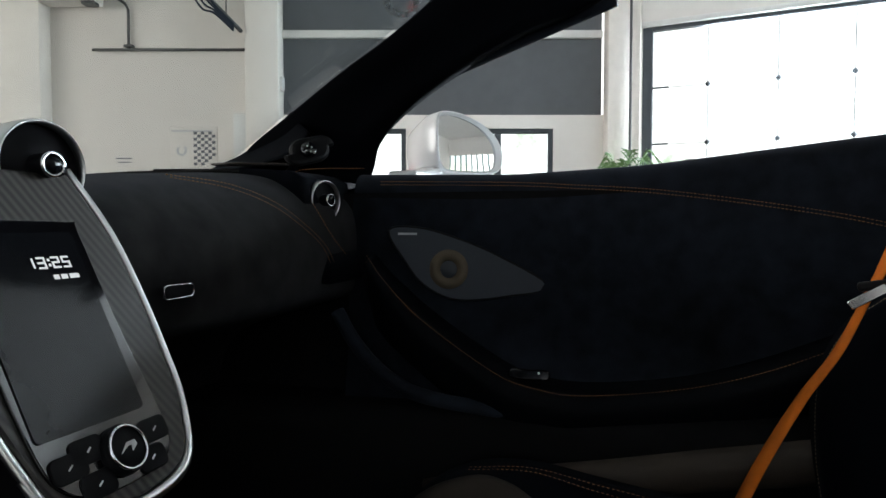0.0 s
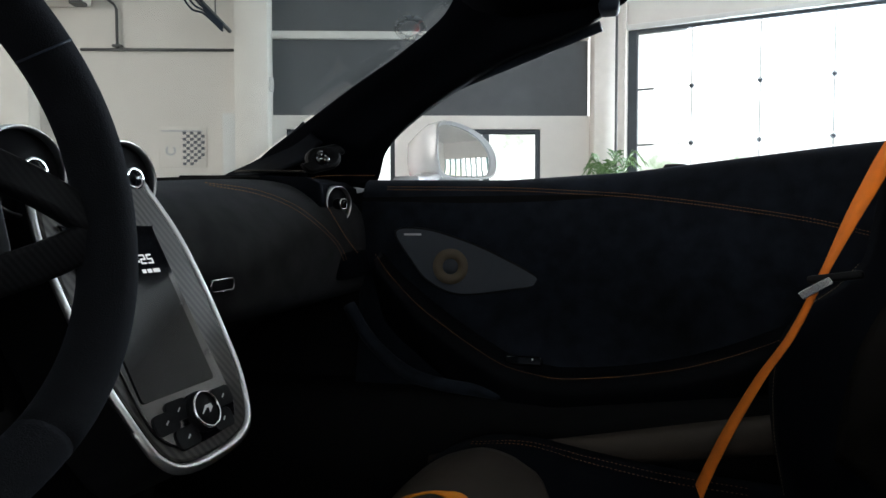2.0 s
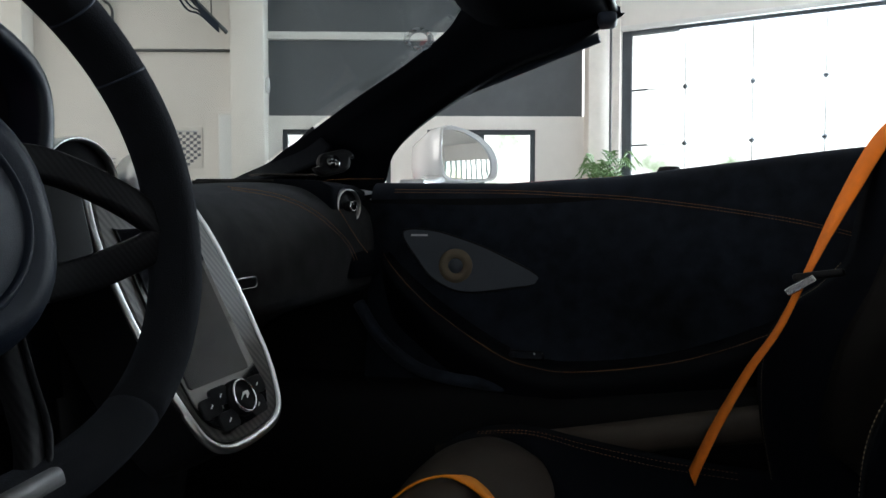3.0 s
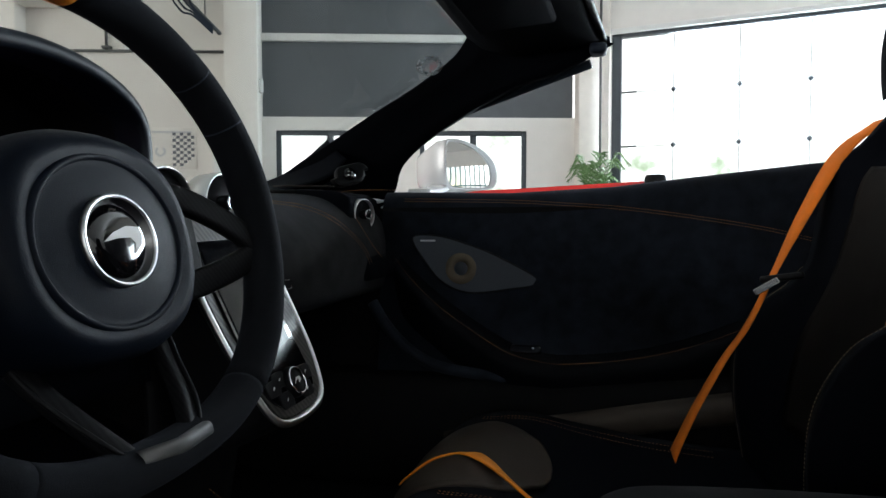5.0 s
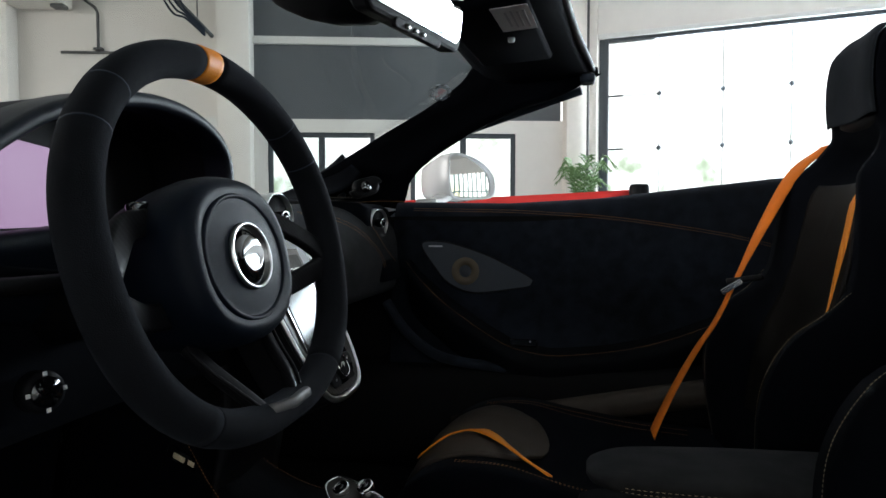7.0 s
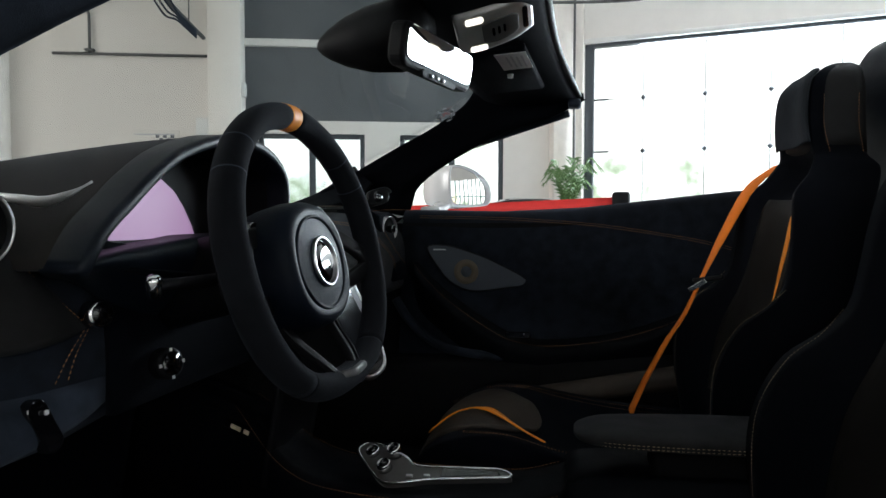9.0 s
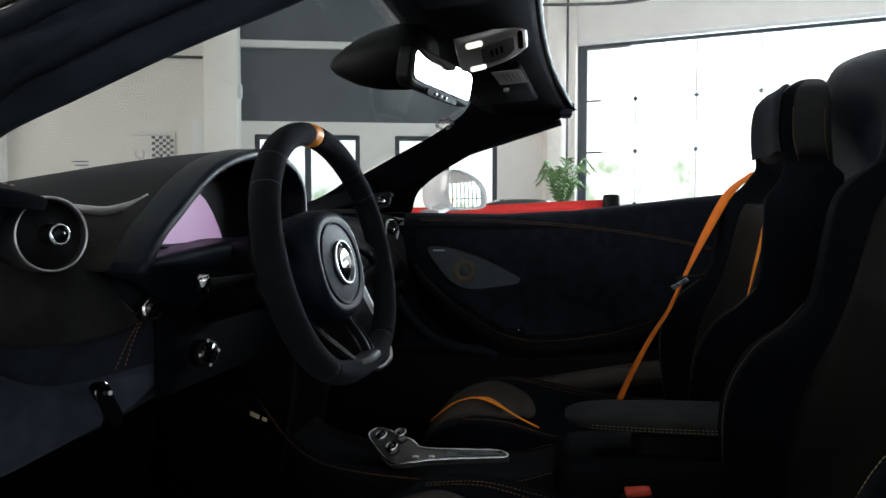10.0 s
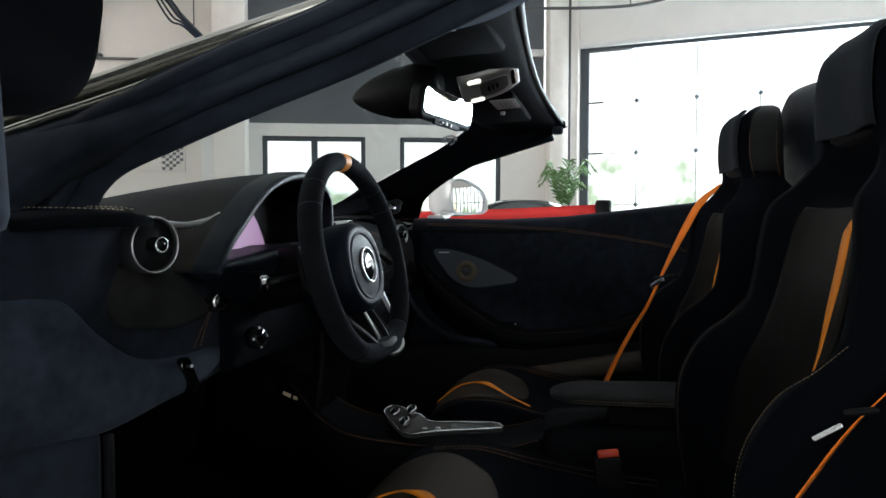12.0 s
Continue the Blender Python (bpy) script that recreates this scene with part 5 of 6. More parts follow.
part("brake_button", extrude(rounded(0.005, 0.005, 0.002, 2), 0.002, axes((0.0245, -0.594, 0.632), (1, 0, 0.1))), M["paper"], kn)
for p, r_, sil in (((0.027, -0.523, 0.721), 0.0165, True), ((0.044, -0.426, 0.646), 0.021, False)):
    k_ = axes(p, (1, -0.25, 0.1))
    part("rotary_switch", lathe([(r_ * 0.95, -0.01), (r_ * 0.95, 0.003), (r_ * 0.88, 0.007), (r_ * 0.75, 0.008), (0, 0.008)], k_, 24), M["chrome"] if sil else M["plastic"], kn, "chrome rotary light switch" if sil else "black round mirror switch")
    part("switch_cap", lathe([(r_ * 0.72, 0.0080), (r_ * 0.68, 0.0098), (0, 0.0098)], k_, 24), M["gloss_black"], kn)
    if not sil:
        for q in range(4):
            part("arrow_mark", box(None, (0.004, 0.004, 0.001), 0, k_ @ Matrix.Rotation(q * math.pi / 2, 4, "Z") @ Matrix.Translation((r_ * 0.82, 0, 0.0080))), M["paper"], kn)
part("inner_panel", patch([[(0.0, -0.50, 0.80), (0.02, -0.50, 0.70), (0.02, -0.50, 0.60)], [(-0.02, -0.3, 0.78), (0.02, -0.3, 0.70), (0.02, -0.3, 0.60)], [(-0.02, -0.10, 0.78), (0.02, -0.10, 0.70), (0.03, -0.10, 0.60)]], 5, 5), M["suede"], kn, thick=0.01)

# ---- passenger door ----
dr = sub("passenger_door", "closed passenger door lined in black suede")
belt = [(0.03, 0.856), (0.33, 0.850), (0.565, 0.861), (0.78, 0.884), (0.978, 0.905), (1.2, 0.92)]
rows_ = []
for x, zt in belt:
    low_in = 0.60 + (0.0 if x < 0.9 else 0.02)
    rows_.append([Vector(p) for p in ((x, 0.815, zt - 0.02), (x, 0.80, zt), (x, 0.765, zt - 0.002), (x, 0.742, zt - 0.025), (x, 0.732, zt - 0.08), (x, 0.722, 0.70), (x, 0.715, 0.62), (x, 0.712, 0.54), (x, 0.70, 0.48), (x, 0.69, 0.40), (x, 0.70, 0.28))])
part("door_card", patch(rows_, 5, 5), M["door_suede"], dr, thick=0.004)
ST2 = [(0.077, 0.690, 0.695), (0.115, 0.672, 0.655), (0.18, 0.645, 0.602), (0.238, 0.64, 0.561), (0.296, 0.635, 0.525), (0.353, 0.63, 0.496), (0.408, 0.63, 0.483), (0.462, 0.63, 0.478), (0.566, 0.64, 0.487), (0.666, 0.645, 0.506), (0.762, 0.65, 0.537), (0.86, 0.655, 0.58)]
pull = []
for x, y, z in ST2:
    pull.append([Vector(p) for p in ((x, 0.72, z + 0.012), (x, y + 0.02, z + 0.006), (x, y - 0.005, z - 0.004), (x, y - 0.010, z - 0.03), (x, y + 0.02, z - 0.09), (x + 0.01, 0.71, z - 0.13))])
part("armrest", patch(pull, 5, 5), M["leather"], dr, thick=0.003)
part("stitching", stitches([(x, y - 0.001, z + 0.006) for x, y, z in ST2]), M["thread"], dr)
part("stitching", stitches([(x, y - 0.006, z - 0.006) for x, y, z in ST2]), M["thread"], dr)
ST1 = [(0.086, 0.744, 0.842), (0.336, 0.742, 0.836), (0.453, 0.74, 0.829), (0.565, 0.738, 0.821), (0.672, 0.736, 0.808), (0.775, 0.731, 0.792), (0.874, 0.726, 0.774), (0.95, 0.722, 0.755), (1.05, 0.718, 0.725)]
part("stitching", stitches([(x, y - 0.004, z) for x, y, z in ST1]), M["thread"], dr)
part("stitching", stitches([(x, y - 0.005, z - 0.006) for x, y, z in ST1]), M["thread"], dr)
SPM = axes((0.255, 0.716, 0.690), (0.05, -1, 0.05), (1, 0, -0.0))


def leaf_outline(k=1.0):
    pts = [(-0.142, 0.058), (-0.083, 0.063), (-0.009, 0.043), (0.063, 0.014), (0.155, -0.039), (0.086, -0.057), (-0.009, -0.067), (-0.071, -0.042), (-0.108, 0.0)]
    P = cr([(x, y, 0) for x, y in pts], 5, True)
    cx, cy = -0.01, 0.0
    return [(cx + (p.x - cx) * k, cy + (p.y - cy) * k) for p in P]


part("speaker_grille", extrude(leaf_outline(0.99), 0.006, SPM, 0.002), M["speaker"], dr, "grey mesh speaker grille with bronze ring")
part("speaker_frame", sweep([SPM @ Vector((x, y, 0.004)) for x, y in leaf_outline(1.0)], circle(0.0022, 6), True, (0, -1, 0)), M["plastic"], dr)
SC = SPM @ Matrix.Translation((-0.026, -0.012, 0.006))
part("speaker_ring", lathe([(0.016, 0.0), (0.036, 0.0), (0.036, 0.0012), (0.016, 0.0012)], SC, 36), M["cone"], dr, "bronze speaker ring")
part("speaker_centre", lathe([(0.0, 0.0), (0.015, 0.0), (0.014, 0.0014), (0.0, 0.0018)], SC, 28), M["speaker"], dr)
part("maker_plate", box(None, (0.036, 0.004, 0.001), 0, SPM @ Matrix.Translation((-0.105, 0.052, 0.007))), M["pale_ink"], dr)
part("door_release", extrude(rounded(0.07, 0.018, 0.006, 3), 0.012, axes((0.385, 0.662, 0.505), (0, -1, 0.3), (1, 0, 0)), 0.003), M["gloss_black"], dr)
part("release_dot", lathe([(0, 0), (0.002, 0), (0.0015, 0.001), (0, 0.001)], axes((0.402, 0.648, 0.512), (0, -1, 0.3)), 8), M["paper"], dr)
# rim in a lighter blue suede that stands for a highlight on leather
part("door_pocket", sweep(cr([(0.03, 0.66, 0.60), (0.071, 0.65, 0.544), (0.126, 0.645, 0.494), (0.197, 0.64, 0.462), (0.323, 0.64, 0.448), (0.5, 0.645, 0.44)], 6), circle(0.013, 12)), M["lit_panel_suede"], dr, "padded pocket rim with its blue highlight as colour")
part("outer_skin", patch([[Vector((x, y, z)) for x, z in ((-0.15, z0), (0.4, z0), (1.0, z0 + 0.02), (1.3, z0 + 0.03))] for y, z0 in ((0.825, 0.845), (0.87, 0.80), (0.93, 0.62), (0.90, 0.40), (0.82, 0.22))], 5, 5), M["white_paint"], dr, thick=0.01)
part("glass_seal", sweep([Vector((x, 0.822, z + 0.0)) for x, z in belt], rounded(0.02, 0.012, 0.004, 2)), M["rubber"], dr)

part("sill_cover", sweep(cr([(0.22, 0.640, 0.300), (0.33, 0.635, 0.328), (0.48, 0.630, 0.355), (0.72, 0.625, 0.403), (1.0, 0.625, 0.45)], 6), rounded(0.09, 0.06, 0.025, 4)), M["leather_brown"], car, "dark brown leather sill cover")

# tweeter on the pillar base
tw = sub("pillar_tweeter", "small black pillar pod with a lit mark")
TWM = axes((-0.03, 0.655, 0.893), (0.72, -0.66, 0.2), (0.6, 0.7, 0.25))
part("pod", extrude([(a * 1.0 + 0.012 * (b_ > 0), b_) for a, b_ in rounded(0.088, 0.048, 0.0235, 8)], 0.016, TWM, 0.008), M["plastic"], tw)
part("grille", lathe([(0.0, 0.016), (0.016, 0.016), (0.014, 0.019), (0.0, 0.020)], TWM, 20), M["gloss_black"], tw)
for k in range(4):
    part("lit_mark", box(None, (0.0024, 0.0024, 0.0006), 0, TWM @ Matrix.Translation((0.006 * math.cos(k * 1.57 + 0.3), 0.006 * math.sin(k * 1.57 + 0.3), 0.0205))), M["paper"], tw)

# exterior mirror
em = sub("door_mirror", "white door mirror with dark-edged glass")
EC = Vector((0.183, 1.03, 0.942))
EM = axes(EC, (0.80, -0.66, 0.035), (0.64, 0.77, 0))
EO = [(p.x * 0.97, p.y * 0.90) for p in cr([(-0.097, 0.045, 0), (-0.085, 0.076, 0), (-0.03, 0.078, 0), (0.04, 0.054, 0), (0.086, 0.012, 0), (0.096, -0.035, 0), (0.078, -0.068, 0), (0.0, -0.075, 0), (-0.075, -0.070, 0), (-0.096, -0.035, 0)], 5, True)]
rings = []
for z, k in ((-0.215, 0.25), (-0.205, 0.52), (-0.17, 0.76), (-0.11, 0.93), (-0.04, 1.0), (0.008, 1.0), (0.014, 0.97), (0.012, 0.93), (-0.004, 0.895)):
    rings.append([EM @ Vector((a * k + (0.010 if z < -0.1 else 0), b_ * k - 0.006 * (z < -0.1), z)) for a, b_ in EO])
part("mirror_shell", loft(rings), M["white_paint"], em, "white painted mirror shell")
part("mirror_gasket", extrude([(a * 0.895, b_ * 0.895) for a, b_ in EO], 0.002, EM @ Matrix.Translation((0, 0, -0.0065))), M["rubber"], em)
dome = bmesh.new()
dome_rings = [[dome.verts.new(EM @ Vector((a * k, b_ * k, 0.002 - ((a * k) ** 2 + (b_ * k) ** 2) / 3.2))) for a, b_ in EO] for k in (0.88, 0.7, 0.5, 0.3, 0.1)]
for r0, r1 in zip(dome_rings, dome_rings[1:]):
    for j in range(len(r0)):
        dome.faces.new((r0[j - 1], r0[j], r1[j], r1[j - 1]))
dome.faces.new(dome_rings[-1])
for f in dome.faces:
    f.smooth = True
bmesh.ops.recalc_face_normals(dome, faces=dome.faces)
part("mirror_glass", dome, M["mirror"], em, "convex mirror glass reflecting tall windows")
part("mirror_arm", sweep(cr([(0.09, 0.84, 0.862), (0.10, 0.92, 0.868), (0.11, 1.0, 0.885)], 5), rounded(0.06, 0.018, 0.007, 3)), M["white_paint"], em)


# ---- seats ----
def seat(p, label):
    """Sports seat; p is the middle of the hip line on the floor plan."""
    s_ = sub("seat", label)
    ox, oy, oz = p

    def V(x, y, z):
        return Vector((ox + x, oy + y, oz + z))
    # backrest: sections up the spine: x, z of the front face, half width, bolster reach, thickness
    secs = [(0.085, 0.28, 0.225, 0.07, 0.13), (0.112, 0.40, 0.235, 0.15, 0.13), (0.128, 0.48, 0.242, 0.185, 0.13), (0.140, 0.545, 0.245, 0.180, 0.13), (0.153, 0.605, 0.245, 0.150, 0.13), (0.163, 0.650, 0.242, 0.095, 0.125), (0.171, 0.695, 0.236, 0.055, 0.12),
            (0.184, 0.75, 0.226, 0.060, 0.115), (0.199, 0.81, 0.212, 0.075, 0.11), (0.213, 0.86, 0.190, 0.085, 0.105), (0.252, 0.895, 0.155, 0.095, 0.080), (0.258, 0.930, 0.125, 0.075, 0.085), (0.230, 0.958, 0.106, 0.022, 0.095), (0.220, 1.01, 0.101, 0.016, 0.10), (0.220, 1.07, 0.098, 0.013, 0.10), (0.230, 1.110, 0.088, 0.006, 0.085), (0.268, 1.134, 0.05, 0.0, 0.05)]
    S = cr([Vector((a, b_, 0)) for a, b_, *_ in secs], 3)
    W = cr([Vector((c, d, e)) for *_, c, d, e in secs], 3)
    rings = []
    for q, w in zip(S, W):
        n_ = Vector((-0.94, 0, 0.30))
        ring = []
        for k in range(15):
            t = -1 + 2 * k / 14
            f = w.y * abs(t) ** 3 * (1 - 0.35 * max(0, abs(t) - 0.85) / 0.15)
            ring.append(V(q.x, t * w.x, q.y) + n_ * f)
        for k in range(15):
            t = 1 - 2 * k / 14
            ring.append(V(q.x + w.z * (1 - 0.30 * abs(t) ** 4), t * w.x * 0.99, q.y))
        rings.append(ring)
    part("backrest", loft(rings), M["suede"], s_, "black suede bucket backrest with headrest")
    # leather centre panel, its orange band, and seams
    n_ = Vector((-0.94, 0, 0.30)) * 0.006

    def face(t, z, lift=0.004):
        for q, q2, w, w2 in zip(S, S[1:], W, W[1:]):
            if q.y <= z <= q2.y:
                u = (z - q.y) / (q2.y - q.y)
                a, b_ = q.lerp(q2, u), w.lerp(w2, u)
                f = b_.y * abs(t) ** 3 * (1 - 0.35 * max(0, abs(t) - 0.85) / 0.15)
                return V(a.x, t * b_.x, a.y) + Vector((-0.94, 0, 0.30)) * (f + lift)
        return V(S[-1].x, 0, S[-1].y)
    cover = []
    for q, w in zip(S, W):
        if 0.965 <= q.y <= 1.128:
            ring = []
            for a, b_ in rounded(2.0, 2.0, 0.62, 6):
                ring.append(V(q.x - w.y * 0.5 + (w.z + w.y * 0.5) * (0.5 - 0.52 * a), b_ * (w.x + 0.004), q.y))
            cover.append(ring)
    low_ = sum(cover[0], Vector()) / len(cover[0])
    cover.insert(0, [low_ + (p - low_) * 0.86 + Vector((0.012, 0, -0.016)) for p in cover[0]])
    top = cover[-1]
    mid_ = sum(top, Vector()) / len(top)
    cover.append([mid_ + (p - mid_) * 0.72 + Vector((0, 0, 0.010)) for p in top])
    cover.append([mid_ + (p - mid_) * 0.35 + Vector((0, 0, 0.014)) for p in top])
    part("headrest", loft(cover), M["head_side"], s_, "charcoal leather-sided headrest")
    for sgn in (-1, 1):
        for f_ in (0.12, 0.72):
            part("stitching", stitches([V(q.x + w.z * f_, sgn * (w.x + 0.0055), q.y) for q, w in list(zip(S, W))[::3] if 0.95 <= q.y <= 1.11], pitch=0.006, length=0.004, r=0.0006, up=(0, 1, 0)), M["thread"], s_)
    # pad coloured with the sheen, wings below left dark
    part("headrest_pad", patch([[face(t, z, 0.012 - 0.006 * (abs(t) > 0.8)) for t in (-0.99, -0.78, -0.2, 0.2, 0.78, 0.99)] for z in (0.972, 0.99, 1.02, 1.06, 1.095, 1.118)], 4, 4), M["head"], s_, "suede headrest pad with a bluish sheen in its colour", thick=0.004)
    # centre panel in the shaded copy of the cushion leather
    part("centre_panel", patch([[face(t, z, 0.006 - 0.004 * (abs(t) > 0.5)) for t in (-0.60, -0.35, 0.0, 0.35, 0.60)] for z in (0.42, 0.50, 0.58, 0.66, 0.72, 0.78, 0.84, 0.866)], 4, 5), M["leather_shaded"], s_, thick=0.006)
    for sgn in (-1,):
        part("accent_band", patch([[face(c, z, 0.0085) for c in (c0, c0 + wd)] for z, c0, wd in ((0.60, -0.40, 0.02), (0.66, -0.405, 0.05), (0.72, -0.43, 0.11), (0.78, -0.46, 0.17), (0.83, -0.47, 0.20), (0.868, -0.46, 0.21))], 3, 5), M["orange_leather"], s_, "orange leather accent band", thick=0.003)
    for sgn in (-1, 1):
        part("stitching", stitches([face(sgn * f_, z, 0.002) for f_, z in ((0.90, 0.33), (0.90, 0.42), (0.90, 0.52), (0.90, 0.60), (0.93, 0.65), (0.99, 0.69))], pitch=0.0055, length=0.0038, r=0.0005), M["thread_seat"], s_)
    # cushion
    cs = [(-0.568, 0.285, 0.16, 0.0, 0.06), (-0.548, 0.330, 0.19, 0.002, 0.12), (-0.495, 0.373, 0.212, 0.004, 0.18), (-0.43, 0.391, 0.225, 0.010, 0.20), (-0.355, 0.378, 0.238, 0.03, 0.20), (-0.28, 0.342, 0.246, 0.065, 0.18), (-0.19, 0.315, 0.25, 0.085, 0.16), (-0.08, 0.300, 0.25, 0.09, 0.15), (0.10, 0.30, 0.24, 0.08, 0.15)]
    C1 = cr([Vector((a, b_, 0)) for a, b_, *_ in cs], 3)
    C2 = cr([Vector((c, d, e)) for *_, c, d, e in cs], 3)
    rings = []
    for q, w in zip(C1, C2):
        top = [V(q.x, t * w.x, q.y + w.y * abs(t) ** 3 * (1 - 0.4 * max(0, abs(t) - 0.85) / 0.15)) for t in [-1 + 2 * k / 14 for k in range(15)]]
        bot = [V(q.x, t * w.x * 0.97, q.y - w.z) for t in [1 - 2 * k / 6 for k in range(7)]]
        rings.append(top + bot)
    part("cushion", loft(rings), M["suede"], s_, "black seat cushion with raised bolsters")

    def seatface(t, x, lift=0.004):
        for q, q2, w, w2 in zip(C1, C1[1:], C2, C2[1:]):
            if q.x <= x <= q2.x:
                u = (x - q.x) / (q2.x - q.x)
                a, b_ = q.lerp(q2, u), w.lerp(w2, u)
                return V(a.x, t * b_.x, a.y + b_.y * abs(t) ** 3 * (1 - 0.4 * max(0, abs(t) - 0.85) / 0.15) + lift)
        return V(x, 0, 0.33)
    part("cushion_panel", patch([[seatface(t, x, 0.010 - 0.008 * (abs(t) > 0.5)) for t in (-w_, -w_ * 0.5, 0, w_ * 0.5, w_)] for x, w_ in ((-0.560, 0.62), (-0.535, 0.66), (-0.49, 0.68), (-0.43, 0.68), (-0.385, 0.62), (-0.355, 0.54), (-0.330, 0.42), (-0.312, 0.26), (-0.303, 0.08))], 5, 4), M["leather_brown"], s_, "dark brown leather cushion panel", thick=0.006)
    part("accent_band", patch([[seatface(t, x0 + dx, 0.021) for t, x0, dx in ((-0.30, -0.552, 0.2 * k), (-0.27, -0.510, 0.7 * k), (-0.25, -0.466, k), (-0.34, -0.425, 0.8 * k), (-0.50, -0.380, 0.4 * k), (-0.72, -0.335, 0.22 * k), (-0.97, -0.290, 0.18 * k))] for k in (0.0, 0.045)], 4, 2), M["orange_leather"], s_, "orange leather band across the cushion", thick=0.003)
    for sgn in (-1, 1):
        part("stitching", stitches([seatface(sgn * 0.84, x, 0.003) for x in (-0.45, -0.36, -0.26, -0.14, -0.02)], pitch=0.007, length=0.004, r=0.0006), M["thread"], s_)
        part("stitching", stitches([seatface(sgn * 0.80, x, 0.003) for x in (-0.45, -0.36, -0.26, -0.14, -0.02)], pitch=0.007, length=0.004, r=0.0006), M["thread"], s_)
    return s_


seat((0.770, 0.325, 0.0), "black suede and leather bucket seat with orange bands")
seat((0.767, -0.400, 0.0), "black suede and leather driver's bucket seat with orange bands")


# ---- belts ----
def ribbon(pts, width, side, name, mat_, parent, label="", taper=None):
    P = cr(pts, 10)
    sides = [Vector(side).normalized() * width / 2] * len(P)
    if taper:
        sides = [Vector(side).normalized() * (w.x / 2) for w in cr([(w, 0, 0) for w in taper], 10)]
    bm = bmesh.new()
    g = [(bm.verts.new(p - sd), bm.verts.new(p + sd)) for p, sd in zip(P, sides)]
    for a, b_ in zip(g, g[1:]):
        f = bm.faces.new((a[0], a[1], b_[1], b_[0]))
        f.smooth = True
    return part(name, bm, mat_, parent, label, thick=0.0016)


bl = sub("seat_belt", "orange seat belt hanging beside the seat")
ribbon([(1.00, 0.47, 0.955), (0.945, 0.50, 0.905), (0.89, 0.505, 0.80), (0.838, 0.495, 0.69), (0.80, 0.50, 0.60), (0.762, 0.515, 0.53), (0.718, 0.52, 0.44), (0.684, 0.52, 0.36), (0.675, 0.52, 0.33)], 0.029, (0.42, -0.88, 0.1), "webbing", M["orange"], bl, "orange belt webbing", (0.050, 0.046, 0.036, 0.016, 0.018, 0.022, 0.026, 0.028, 0.028))
part("tongue", extrude(rounded(0.046, 0.012, 0.003, 3), 0.004, axes((0.825, 0.478, 0.672), (-0.4, -0.9, 0.1), (0.75, -0.3, 0.55)), 0.001), M["chrome"], bl, "chrome belt tongue")
part("tongue_grip", box(None, (0.070, 0.012, 0.016), 0.004, axes((0.85, 0.482, 0.688), (-0.4, -0.9, 0.1), (0.95, -0.2, 0.15))), M["plastic"], bl)
bl2 = sub("seat_belt", "orange driver's seat belt hanging by the sill")
ribbon([(1.10, -0.62, 0.80), (1.0, -0.635, 0.71), (0.94, -0.645, 0.655), (0.89, -0.66, 0.605), (0.80, -0.70, 0.50), (0.72, -0.72, 0.42)], 0.036, (0.62, 0.78, 0.1), "webbing", M["orange"], bl2, "orange belt webbing")
part("tongue", extrude(rounded(0.034, 0.0055, 0.002, 3), 0.004, axes((0.857, -0.70, 0.621), (-0.2, -0.95, 0.1), (0.8, -0.1, 0.56)), 0.001), M["chrome"], bl2, "chrome belt tongue")
part("tongue_grip", box(None, (0.034, 0.008, 0.008), 0.003, axes((0.890, -0.70, 0.645), (-0.2, -0.95, 0.1), (0.95, -0.1, 0.2))), M["plastic"], bl2)
for y, z, lb in ((-0.200, 0.403, "red belt buckle beside the tunnel"),):
    bk = sub("belt_buckle", lb)
    part("button", box(None, (0.040, 0.018, 0.012), 0.003, pose(0.655, y, z, 0, -8, 0)), M["red"], bk)
    part("casing", box(None, (0.052, 0.024, 0.10), 0.004, pose(0.660, y, z - 0.055, 0, -8, 0)), M["plastic"], bk)

# ---- tunnel console ----
tn = sub("centre_console", "black padded centre tunnel with armrest")
rings = []
for x, z, hw, yc in ((-0.30, 0.54, 0.045, 0.0), (-0.08, 0.475, 0.048, 0.0), (0.05, 0.398, 0.080, -0.045), (0.18, 0.376, 0.088, -0.068), (0.42, 0.374, 0.085, -0.068), (0.52, 0.398, 0.08, -0.07), (0.60, 0.435, 0.08, -0.08), (1.2, 0.45, 0.09, -0.08)):
    rings.append([Vector((x, yc + hw * a, z + b_)) for a, b_ in ((-1, -0.30), (-1, -0.02), (-0.9, 0.0), (-0.5, -0.004), (0, -0.008), (0.5, -0.004), (0.9, 0.0), (1, -0.02), (1, -0.30))])
R_ = [cr([r[j] for r in rings], 5) for j in range(9)]
part("tunnel", loft([[R_[j][i] for j in range(9)] for i in range(len(R_[0]))]), M["leather"], tn)
rings = []
for x, hw, z0, z1 in ((0.540, 0.020, 0.480, 0.486), (0.552, 0.045, 0.475, 0.490), (0.59, 0.066, 0.473, 0.496), (0.68, 0.076, 0.474, 0.500), (0.80, 0.078, 0.476, 0.504), (0.98, 0.078, 0.478, 0.508)):
    rings.append([Vector((x, -0.070 + hw * a / 0.5, (z0 + z1) / 2 + (z1 - z0) * b_)) for a, b_ in rounded(1.0, 1.0, 0.3, 4)])
R_ = [cr([r[j] for r in rings], 4) for j in range(len(rings[0]))]
part("armrest", loft([[R_[j][i] for j in range(len(R_))] for i in range(len(R_[0]))]), M["suede_lit"], tn, "padded suede armrest with double stitching")
part("armrest_base", span(0.66, 1.0, -0.12, -0.02, 0.40, 0.472, 0.015), M["carpet"], tn)
